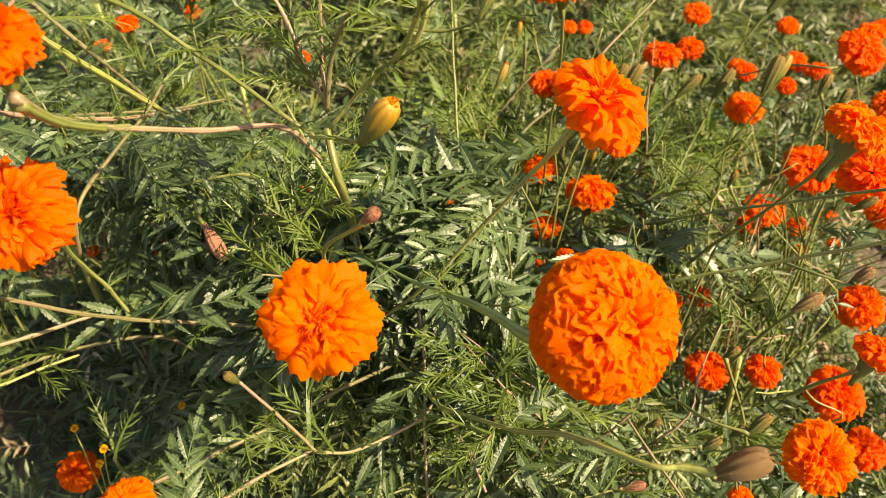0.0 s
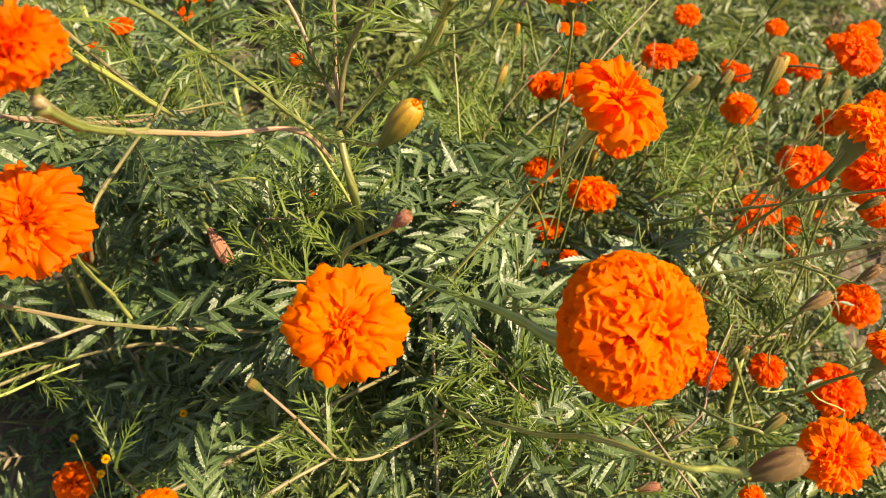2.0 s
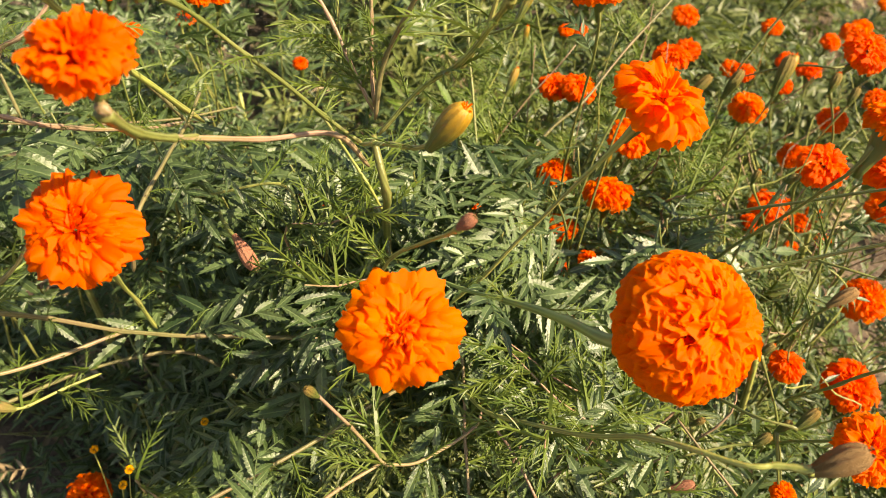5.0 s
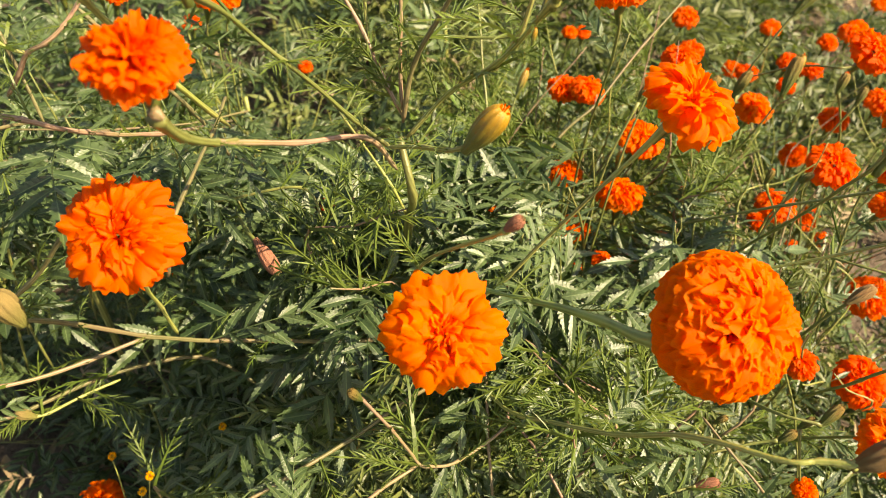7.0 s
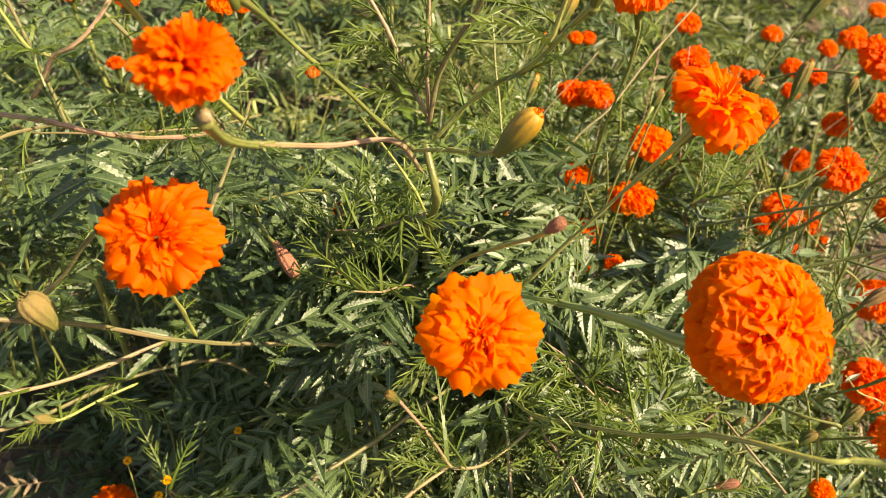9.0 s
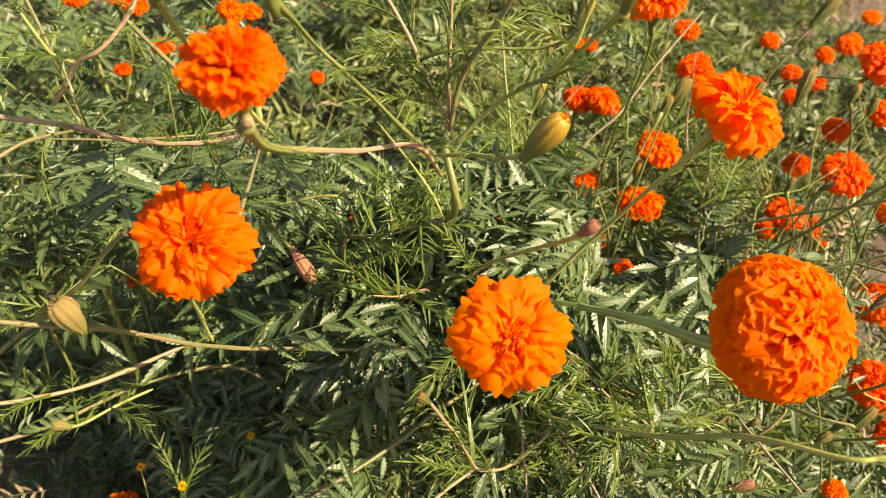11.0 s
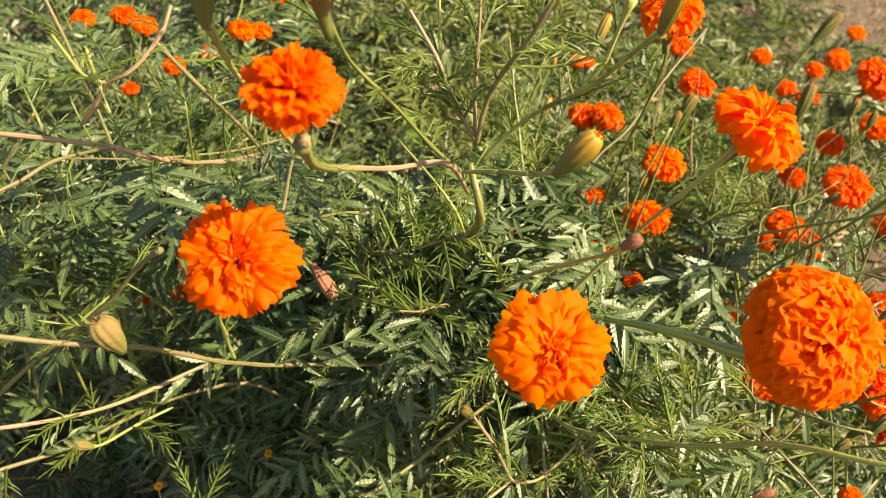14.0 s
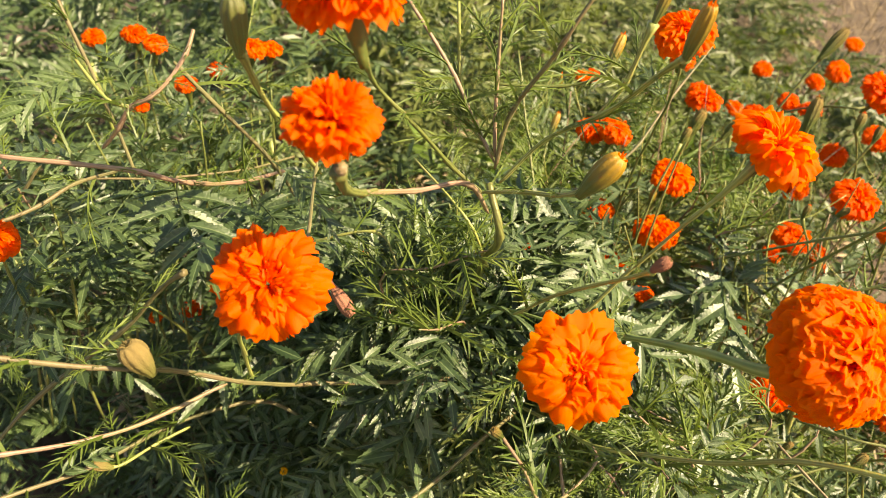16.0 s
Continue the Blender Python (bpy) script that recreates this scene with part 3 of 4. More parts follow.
def far_foliage(owner, spots, seed, kinds=None):
    """The leaf mass of a far plant, past counting: one mesh of many leaves."""
    q = random.Random(seed)
    verts, faces, across = [], [], []
    base = world_of[owner].translation
    for x, y, z, radius, count in spots:
        for k in range(count):
            a, d, h = q.uniform(0, 6.3), radius * math.sqrt(q.random()), q.random() ** 0.6
            at = Vector((x + d * math.cos(a), y + d * math.sin(a), max(0.02, z * h * (1 - 0.5 * (d / radius) ** 2)))) - base
            m = frame_along(Vector((math.cos(a), math.sin(a), q.uniform(-0.4, 0.9))), Vector((q.uniform(-0.5, 0.5), q.uniform(-0.8, 0.4), 1)))
            me = q.choice(kinds or FAR)
            size = q.uniform(0.8, 1.5)
            first = len(verts)
            verts += [at + m @ (v.co * size) for v in me.vertices]
            faces += [tuple(first + i for i in p.vertices) for p in me.polygons]
            across += [e.value for e in me.attributes["across"].data]
    ob = put("foliage", mesh_of("foliage", verts, faces, (kinds or FAR)[0].materials[0], across, smooth=False), owner, world_of[owner])
    return tagged(ob, kind="stuff")


for who, top in ((l, 0.40), (fl, 0.13), (cf, 0.3), (fr, 0.24), (l2, 0.4), (r, 0.34), (rr, 0.34), (bm, 0.42), (bl, 0.42), (br, 0.30), (ba, 0.38), (bb, 0.42), (bc, 0.34), (bd, 0.36), (be, 0.25), (bf, 0.4), (bg, 0.5), (bh, 0.5)):
    x, y, z = who.location
    stem(who, [(x, y, -0.02), (x + 0.01, y - 0.005, top * 0.5), (x, y, top)], 0.0055, 0.0035, STEM, "main_stem")


# the large near heads, petal by petal
bloom(c, (-0.060, 0.400, 0.420), (-0.056, 0.222, 0.624), (0.00, -0.66, 0.75), 0.0588, PETAL, seed=1, petals=58, dome=0.38, wide=0.95, lo=42, hi=98, kind="broad", jag=0.22, heart=0.5, tuft=0.75, label="large bright orange double marigold head with broad ruffled petals")
bloom(c, None, (0.0795, 0.220, 0.620), (0.38, -0.67, 0.63), 0.0705, PETAL, seed=2, petals=260, dome=0.88, wide=0.74, hi=106, jag=0.05, short=0.42, kind="ribbon", heart=0.8, neck=0.55, label="very full round orange marigold head with tightly frilled petals")
bloom(c, None, (-0.199, 0.255, 0.659), (-0.05, -0.68, 0.72), 0.0565, PETAL_RED, seed=3, petals=84, dome=0.40, wide=0.80, lo=36, hi=99, kind="broad", jag=0.2, heart=0.56, tuft=0.85, label="deep orange double marigold head with crumpled petals")
bloom(c, None, (-0.165, 0.243, 0.747), (-0.10, -0.12, 0.98), 0.0375, PETAL_RED, seed=4, petals=90, dome=0.86, wide=0.85, hi=100, kind="broad", jag=0.16, cup=1.35, neck=0.5, label="deep orange marigold head seen from its side on a bent stalk")
bloom(c, None, (-0.157, 0.279, 0.786), (-0.16, 0.07, 0.98), 0.0480, PETAL_RED, seed=5, petals=110, dome=0.84, wide=0.75, hi=98, label="deep orange marigold head on a straight brown stalk")
bloom(c, None, (0.0875, 0.334, 0.680), (0.42, -0.22, 0.88), 0.0570, PETAL, seed=6, petals=54, dome=0.60, lo=26, hi=112, heart=0.46, tuft=1.15, wide=0.84, jag=0.12, kind="broad", label="loose orange marigold head tilted sideways on its stalk")
bloom(r, (0.250, 0.400, 0.200), (0.229, 0.244, 0.483), (0.10, -0.66, 0.75), 0.0456, PETAL, seed=7, petals=90, dome=0.65, wide=0.85, kind="broad", label="orange marigold head low at the plant's edge")
bloom(r, None, (0.256, 0.381, 0.635), (0.33, 0.07, 0.94), 0.0420, PETAL, seed=8, petals=84, cup=1.35, dome=0.7, wide=0.85, hi=94, label="orange marigold head on a long swollen stalk")
bloom(r, (0.300, 0.460, 0.300), (0.306, 0.418, 0.570), (0.19, -0.54, 0.82), 0.0468, PETAL_RED, seed=9)

# middle distance
bloom(bm, (0.200, 0.720, 0.300), (0.220, 0.670, 0.548), (0.10, 0.05, 0.99), 0.0392, PETAL_RED, seed=11)
bloom(bm, (0.100, 0.700, 0.250), (0.101, 0.619, 0.447), (0.00, 0.23, 0.97), 0.0383, PETAL, seed=12, clear=-0.006)
bloom(bm, (0.130, 0.650, 0.250), (0.142, 0.557, 0.462), (0.10, 0.19, 0.98), 0.0493, PETAL, seed=13)
bloom(bm, (0.160, 0.700, 0.250), (0.170, 0.598, 0.496), (0.21, -0.30, 0.93), 0.0464, PETAL, seed=14)
bloom(bm, (0.100, 0.760, 0.250), (0.109, 0.695, 0.504), (0.00, -0.23, 0.97), 0.0363, PETAL_RED, seed=15)
bloom(bm, (0.140, 0.800, 0.250), (0.133, 0.681, 0.508), (0.21, -0.16, 0.96), 0.0408, PETAL_RED, seed=16)
bloom(bm, (0.060, 0.680, 0.220), (0.012, 0.572, 0.444), (0.23, -0.24, 0.94), 0.0288, PETAL, seed=17, clear=0.002)
bloom(rr, (0.400, 0.600, 0.250), (0.333, 0.537, 0.500), (0.10, -0.44, 0.89), 0.0494, PETAL_RED, seed=18)
bloom(rr, (0.500, 0.850, 0.150), (0.480, 0.816, 0.333), (-0.20, -0.22, 0.95), 0.0408, PETAL_RED, seed=19)
bloom(rr, (0.520, 0.840, 0.150), (0.510, 0.805, 0.394), (0.00, -0.23, 0.97), 0.0404, PETAL_RED, seed=20)
bloom(rr, (0.380, 0.660, 0.200), (0.356, 0.632, 0.387), (0.10, -0.09, 0.99), 0.0483, PETAL_RED, seed=21)
bloom(rr, None, (0.394, 0.626, 0.570), (0.22, -0.39, 0.90), 0.0481, PETAL_RED, seed=22)
bloom(rr, (0.460, 0.580, 0.120), (0.452, 0.549, 0.315), (0.00, -0.31, 0.95), 0.0533, PETAL_RED, seed=23)
bloom(r, None, (0.259, 0.285, 0.536), (0.35, 0.17, 0.92), 0.0283, PETAL_RED, seed=24)
bloom(r, (0.280, 0.500, 0.150), (0.259, 0.455, 0.319), (0.11, -0.31, 0.95), 0.0437, PETAL_RED, seed=25)
bloom(r, (0.280, 0.460, 0.200), (0.276, 0.402, 0.381), (0.00, -0.16, 0.99), 0.0319, PETAL_RED, seed=26)
bloom(r, (0.340, 0.460, 0.150), (0.370, 0.422, 0.324), (0.10, -0.44, 0.89), 0.0545, PETAL_RED, seed=27)
bloom(r, (0.400, 0.460, 0.080), (0.430, 0.423, 0.234), (0.10, -0.36, 0.93), 0.0468, PETAL_RED, seed=28)
bloom(r, (0.200, 0.320, 0.200), (0.209, 0.268, 0.399), (0.11, -0.31, 0.95), 0.0196, PETAL, seed=29)
bloom(fl, (-0.340, 0.420, 0.100), (-0.372, 0.411, 0.214), (0.11, -0.31, 0.95), 0.0425, PETAL_RED, seed=30)
bloom(fl, (-0.100, 0.240, 0.350), (-0.135, 0.162, 0.577), (0.00, -0.23, 0.97), 0.0238, PETAL, seed=31)
bloom(r, (0.300, 0.620, 0.100), (0.301, 0.602, 0.276), (0.00, -0.31, 0.95), 0.0289, PETAL_RED, seed=32)
bloom(bl, (-0.360, 0.720, 0.100), (-0.363, 0.691, 0.274), (0.00, -0.31, 0.95), 0.0314, PETAL_RED, seed=33, clear=-0.006)
bloom(bl, (-0.380, 0.800, 0.300), (-0.388, 0.771, 0.509), (0.00, -0.09, 1.00), 0.0205, PETAL_RED, seed=34, clear=-0.006)
bloom(rr, (0.360, 0.740, 0.250), (0.329, 0.693, 0.475), (0.00, -0.31, 0.95), 0.0416, PETAL, seed=35)
bloom(rr, (0.380, 0.800, 0.250), (0.362, 0.790, 0.469), (0.00, -0.23, 0.97), 0.0296, PETAL_RED, seed=36)
bloom(rr, (0.440, 0.800, 0.250), (0.412, 0.779, 0.456), (0.00, -0.23, 0.97), 0.0256, PETAL_RED, seed=37)
bloom(rr, (0.500, 0.840, 0.250), (0.474, 0.838, 0.448), (0.00, 0.14, 0.99), 0.0328, PETAL_RED, seed=38)
bloom(br, (0.380, 1.050, 0.200), (0.391, 1.071, 0.431), (0.00, -0.31, 0.95), 0.0432, PETAL_RED, seed=39)
bloom(br, (0.500, 1.050, 0.200), (0.535, 1.067, 0.411), (0.00, -0.31, 0.95), 0.0349, PETAL_RED, seed=40)
bloom(bm, (0.100, 0.600, 0.350), (0.076, 0.465, 0.696), (-0.13, -0.18, 0.98), 0.0450, PETAL_RED, seed=41)
bloom(bl, (-0.150, 0.700, 0.150), (-0.155, 0.664, 0.379), (0.00, -0.31, 0.95), 0.0279, PETAL_RED, seed=42, clear=-0.006)
bloom(bl, (-0.360, 0.800, 0.300), (-0.433, 0.813, 0.574), (0.00, -0.16, 0.99), 0.0260, PETAL_RED, seed=43, clear=-0.006)
bloom(bl, (-0.340, 0.780, 0.300), (-0.379, 0.779, 0.589), (0.00, -0.16, 0.99), 0.0273, PETAL_RED, seed=44, clear=-0.006)
bloom(bl, (-0.320, 0.760, 0.300), (-0.354, 0.760, 0.585), (0.21, -0.16, 0.96), 0.0270, PETAL_RED, seed=45, clear=-0.006)
bloom(bl, (-0.290, 0.700, 0.300), (-0.316, 0.691, 0.569), (0.00, -0.16, 0.99), 0.0233, PETAL_RED, seed=46, clear=-0.006)
bloom(bl, (-0.240, 0.720, 0.300), (-0.248, 0.704, 0.599), (0.21, -0.16, 0.96), 0.0277, PETAL_RED, seed=47, clear=-0.006)
bloom(bl, (-0.220, 0.740, 0.300), (-0.232, 0.721, 0.591), (0.21, -0.16, 0.96), 0.0228, PETAL_RED, seed=48, clear=-0.006)
bloom(bl, (-0.260, 0.900, 0.300), (-0.320, 0.885, 0.505), (0.00, -0.16, 0.99), 0.0257, PETAL_RED, seed=49, clear=-0.006)
bloom(bl, (-0.160, 0.920, 0.300), (-0.187, 0.894, 0.438), (0.00, -0.16, 0.99), 0.0211, PETAL_RED, seed=50, clear=-0.006)
bloom(bm, (0.120, 0.550, 0.250), (0.113, 0.497, 0.426), (0.00, -0.25, 0.97), 0.0199, PETAL_RED, seed=51, clear=0.002)
bloom(bm, (0.100, 0.530, 0.250), (0.084, 0.495, 0.419), (0.00, -0.25, 0.97), 0.0230, PETAL_RED, seed=52, clear=0.002)
bloom(bm, (0.100, 0.620, 0.220), (0.100, 0.554, 0.422), (0.00, -0.16, 0.99), 0.0333, PETAL, seed=53, clear=0.002)
bloom(r, (0.240, 0.520, 0.150), (0.220, 0.492, 0.375), (0.00, -0.31, 0.95), 0.0205, PETAL_RED, seed=54)
bloom(rr, (0.440, 0.700, 0.150), (0.412, 0.649, 0.343), (0.00, -0.31, 0.95), 0.0269, PETAL_RED, seed=55)
bloom(rr, (0.400, 0.700, 0.150), (0.355, 0.654, 0.343), (0.00, -0.31, 0.95), 0.0269, PETAL_RED, seed=56)
bloom(br, (0.600, 1.000, 0.150), (0.631, 1.057, 0.390), (0.00, -0.31, 0.95), 0.0346, PETAL_RED, seed=57)
bloom(br, (0.640, 0.980, 0.150), (0.637, 1.018, 0.422), (0.00, -0.16, 0.99), 0.0401, PETAL_RED, seed=58)
bloom(br, (0.900, 1.300, 0.100), (0.909, 1.349, 0.342), (0.00, -0.31, 0.95), 0.0404, PETAL, seed=59)
bloom(br, (0.700, 1.100, 0.100), (0.737, 1.147, 0.375), (0.00, -0.31, 0.95), 0.0371, PETAL, seed=60)
bloom(br, (0.500, 0.920, 0.150), (0.458, 0.864, 0.447), (0.00, -0.31, 0.95), 0.0317, PETAL_RED, seed=61)
bloom(br, (0.340, 0.900, 0.200), (0.309, 0.844, 0.475), (0.00, -0.31, 0.95), 0.0346, PETAL_RED, seed=62)
bloom(br, (0.400, 0.950, 0.200), (0.404, 0.906, 0.418), (0.00, -0.31, 0.95), 0.0285, PETAL_RED, seed=63)
bloom(bm, (0.160, 1.000, 0.300), (0.169, 0.922, 0.468), (0.00, -0.31, 0.95), 0.0222, PETAL, seed=64)
bloom(bm, (0.200, 1.000, 0.300), (0.197, 0.954, 0.454), (0.00, -0.31, 0.95), 0.0222, PETAL_RED, seed=65)
bloom(rr, (0.400, 0.620, 0.350), (0.545, 0.777, 0.433), (0.00, -0.31, 0.95), 0.0422, PETAL_RED, seed=66)
bloom(br, (0.66, 1.00, 0.03), (0.648, 0.950, 0.126), (0.00, -0.31, 0.95), 0.0310, PETAL_RED, seed=67, clear=0.0)
bloom(br, (0.64, 0.93, 0.03), (0.633, 0.880, 0.122), (0.21, -0.31, 0.93), 0.0300, PETAL_RED, seed=70, clear=0.0)
bloom(br, (0.57, 0.90, 0.03), (0.560, 0.850, 0.136), (0.00, -0.31, 0.95), 0.0230, PETAL_RED, seed=71, clear=0.0)
bloom(rr, (0.470, 0.680, 0.20), (0.482, 0.620, 0.385), (0.10, -0.31, 0.95), 0.0400, PETAL_RED, seed=72)
bloom(l, (-0.450, 0.500, 0.350), (-0.370, 0.377, 0.609), (0.22, -0.39, 0.90), 0.0300, PETAL_RED, seed=68)
bloom(fl, (-0.300, 0.500, 0.200), (-0.357, 0.557, 0.383), (0.00, -0.25, 0.97), 0.0144, PETAL_RED, seed=69)

# buds, opening and spent
bud(c, (-0.039, 0.307, 0.664), (-0.023, 0.303, 0.687), 0.60, BUD_RIPE, PETAL, "fat half-open green bud with an orange tip")
bud(c, (-0.032, 0.230, 0.672), (-0.026, 0.228, 0.679), 0.78, BUD_PINK, BUD_BROWN, "withered pinkish brown bud on a thin stalk")
bud(c, (0.113, 0.165, 0.591), (0.131, 0.164, 0.605), 0.66, BUD_HUSK, BUD_HUSK, "plump brown closed bud on a bent stalk")
bud(c, (-0.264, 0.271, 0.592), (-0.272, 0.272, 0.611), 0.84, BUD_TAN, BUD_TAN, "round beige closed bud beside a branch")
bud(fl, (-0.338, 0.343, 0.428), (-0.350, 0.343, 0.433), 0.74, BUD_TAN, BUD_TAN, "small beige bud")
bud(c, (-0.095, 0.213, 0.591), (-0.100, 0.213, 0.597), 0.75, BUD_BROWN, BUD_BROWN, "tiny withered reddish bud")
bud(r, (0.246, 0.354, 0.498), (0.262, 0.355, 0.511), 0.59, BUD_HUSK, BUD_HUSK, "closed brown bud")
bud(r, (0.287, 0.368, 0.511), (0.297, 0.367, 0.525), 0.59, BUD_HUSK, BUD_HUSK, "closed brown bud")
bud(l, (-0.202, 0.303, 0.745), (-0.202, 0.302, 0.769), 0.55, CALYX, PETAL_RED, "tall green bud about to open")
bud(c, (-0.008, 0.292, 0.741), (-0.005, 0.285, 0.768), 0.36, BUD_RIPE, PETAL_RED, "long green bud")
bud(c, (-0.002, 0.345, 0.739), (0.005, 0.347, 0.760), 0.34, BUD_RIPE, PETAL_RED, "long green bud")
bud(bm, (0.026, 0.467, 0.664), (0.037, 0.476, 0.686), 0.37, BUD_RIPE, PETAL, "green bud with an orange tip")
bud(rr, (0.323, 0.638, 0.522), (0.337, 0.650, 0.551), 0.35, BUD_RIPE, PETAL, "long green bud with an orange tip")
bud(rr, (0.267, 0.634, 0.516), (0.282, 0.641, 0.540), 0.46, BUD_BROWN, BUD_BROWN, "long brownish green bud")
bud(rr, (0.232, 0.634, 0.516), (0.250, 0.637, 0.536), 0.46, BUD_BROWN, BUD_BROWN, "long brownish green bud")
bud(rr, (0.273, 0.582, 0.623), (0.292, 0.586, 0.647), 0.46, BUD_BROWN, BUD_BROWN, "long brownish green bud")
bud(bm, (0.055, 0.674, 0.501), (0.066, 0.686, 0.524), 0.35, BUD_RIPE, PETAL, "slim green bud with an orange tip")
bud(bm, (0.081, 0.745, 0.524), (0.084, 0.748, 0.543), 0.37, BUD_RIPE, PETAL, "slim green bud with an orange tip")
bud(r, (0.165, 0.264, 0.465), (0.174, 0.265, 0.473), 0.67, BUD_BROWN, BUD_BROWN, "small brown bud")
bud(r, (0.122, 0.264, 0.418), (0.136, 0.262, 0.424), 0.67, BUD_PINK, BUD_BROWN, "small withered bud")
bud(r, (0.193, 0.270, 0.472), (0.205, 0.274, 0.485), 0.52, BUD_BROWN, BUD_BROWN, "brownish green bud")
bud(r, (0.288, 0.401, 0.550), (0.300, 0.398, 0.562), 0.44, BUD_BROWN, BUD_BROWN, "brownish green bud")
bud(rr, (0.299, 0.602, 0.536), (0.309, 0.612, 0.568), 0.46, BUD_BROWN, BUD_BROWN, "long brownish green bud")
bud(rr, (0.162, 0.579, 0.546), (0.174, 0.584, 0.573), 0.46, BUD_BROWN, BUD_BROWN, "long brownish green bud")
bud(bm, (0.145, 0.590, 0.464), (0.147, 0.591, 0.481), 0.50, BUD_RIPE, PETAL_RED, "short green bud with an orange tip")
bud(c, (-0.177, 0.419, 0.519), (-0.163, 0.403, 0.502), 0.5, BUD_PINK, BUD_TAN, "withered pinkish brown hanging head")
bud(rr, (0.142, 0.540, 0.576), (0.151, 0.544, 0.591), 0.58, BUD_BROWN, BUD_BROWN, "closed brown bud on a thin green stalk")
bud(rr, (0.131, 0.533, 0.566), (0.138, 0.536, 0.579), 0.58, BUD_BROWN, PETAL_RED, "closed brown bud on a thin green stalk")
bud(rr, (0.343, 0.588, 0.542), (0.349, 0.593, 0.559), 0.58, BUD_BROWN, PETAL_RED, "closed brown bud on a thin green stalk")
bud(rr, (0.360, 0.579, 0.534), (0.366, 0.583, 0.549), 0.58, BUD_BROWN, BUD_BROWN, "closed brown bud on a thin green stalk")
bud(r, (0.250, 0.462, 0.528), (0.259, 0.461, 0.537), 0.58, BUD_BROWN, BUD_BROWN, "closed brown bud on a thin green stalk")
bud(r, (0.234, 0.480, 0.516), (0.238, 0.482, 0.528), 0.58, BUD_BROWN, PETAL_RED, "closed brown bud on a thin green stalk")
bud(r, (0.192, 0.283, 0.451), (0.199, 0.283, 0.461), 0.58, BUD_BROWN, BUD_BROWN, "closed brown bud on a thin green stalk")
bud(r, (0.144, 0.302, 0.435), (0.151, 0.301, 0.443), 0.58, BUD_BROWN, BUD_BROWN, "closed brown bud on a thin green stalk")
bud(r, (0.206, 0.348, 0.455), (0.214, 0.348, 0.465), 0.58, BUD_BROWN, PETAL_RED, "closed brown bud on a thin green stalk")

# the middle plant's main stem and the branches that leave its fork
line = stem(c, [(-0.065, 0.440, -0.020), (-0.068, 0.470, 0.220), (-0.068, 0.465, 0.400), (-0.067, 0.415, 0.530), (-0.065, 0.373, 0.590), (-0.072, 0.386, 0.624)], .0040, .0028, STEM_DARK)
leaves_along(c, line[:24], 14, LEAVES, 0.6)
line = stem(c, [(-0.070, 0.382, 0.637), (-0.062, 0.381, 0.675), (-0.042, 0.364, 0.723), (-0.026, 0.360, 0.754)], .0019, .0014, STEM_DRY, free=True)
lace_along(c, line, 4)
line = stem(c, [(-0.070, 0.384, 0.640), (-0.093, 0.407, 0.686), (-0.118, 0.427, 0.725)], .0017, .0013, STEM_PINK, free=True)
lace_along(c, line, 4)
line = stem(c, [(-0.070, 0.384, 0.644), (-0.070, 0.395, 0.692), (-0.069, 0.403, 0.736)], .0014, .0011, STEM_PINK, free=True)
lace_along(c, line, 5)
line = stem(c, [(-0.070, 0.384, 0.644), (-0.088, 0.406, 0.670), (-0.090, 0.424, 0.726)], .0014, .0011, STEM, free=True)
lace_along(c, line, 6)
line = stem(c, [(-0.068, 0.374, 0.631), (-0.043, 0.369, 0.662), (-0.023, 0.338, 0.693), (-0.012, 0.310, 0.724), (-0.008, 0.291, 0.742)], .0017, .0015, STEM, swell=.0014, free=True)
lace_along(c, line, 5)
line = stem(c, [(-0.023, 0.354, 0.680), (-0.010, 0.348, 0.707), (-0.002, 0.345, 0.739)], .0018, .0016, STEM, swell=.002, free=True)
lace_along(c, line, 2)
line = stem(c, [(-0.077, 0.379, 0.621), (-0.098, 0.373, 0.645), (-0.129, 0.348, 0.692), (-0.145, 0.333, 0.718), (-0.152, 0.277, 0.753)], .0016, .0013, STEM_DARK, swell=.0015, free=True)
lace_along(c, line, 3)
line = stem(c, [(-0.074, 0.369, 0.612), (-0.091, 0.356, 0.642), (-0.127, 0.322, 0.660), (-0.153, 0.281, 0.685), (-0.160, 0.263, 0.699), (-0.162, 0.242, 0.722)], .0019, .0017, STEM_PINK, swell=.0012, free=True)
stem(c, [(-0.146, 0.294, 0.678), (-0.153, 0.281, 0.685), (-0.160, 0.263, 0.699), (-0.163, 0.245, 0.718)], .0017, .0029, STEM_DARK, name="swollen_stalk", swell=.0014, free=True)
line = stem(c, [(-0.079, 0.369, 0.628), (-0.060, 0.341, 0.643), (-0.048, 0.318, 0.655), (-0.039, 0.307, 0.664)], .0016, .0014, STEM, swell=.0014, free=True)
line = stem(c, [(-0.060, 0.400, 0.509), (-0.016, 0.340, 0.536), (0.004, 0.305, 0.559), (0.027, 0.257, 0.589), (0.044, 0.228, 0.604), (0.069, 0.239, 0.604)], .0008, .0046, STEM_FRESH, swell=.0008, free=True)
lace_along(c, line, 2)
line = stem(c, [(-0.056, 0.396, 0.442), (-0.032, 0.381, 0.474), (0.000, 0.367, 0.524), (0.028, 0.360, 0.572), (0.053, 0.348, 0.616), (0.074, 0.337, 0.659)], .0017, .0015, STEM, swell=.0018, free=True)
lace_along(c, line, 2)
leaves_along(c, line, 2, LEAVES, 0.6)
line = stem(c, [(-0.239, 0.386, 0.462), (-0.239, 0.372, 0.503), (-0.232, 0.344, 0.549), (-0.199, 0.282, 0.633)], .0018, .0017, STEM, free=True)
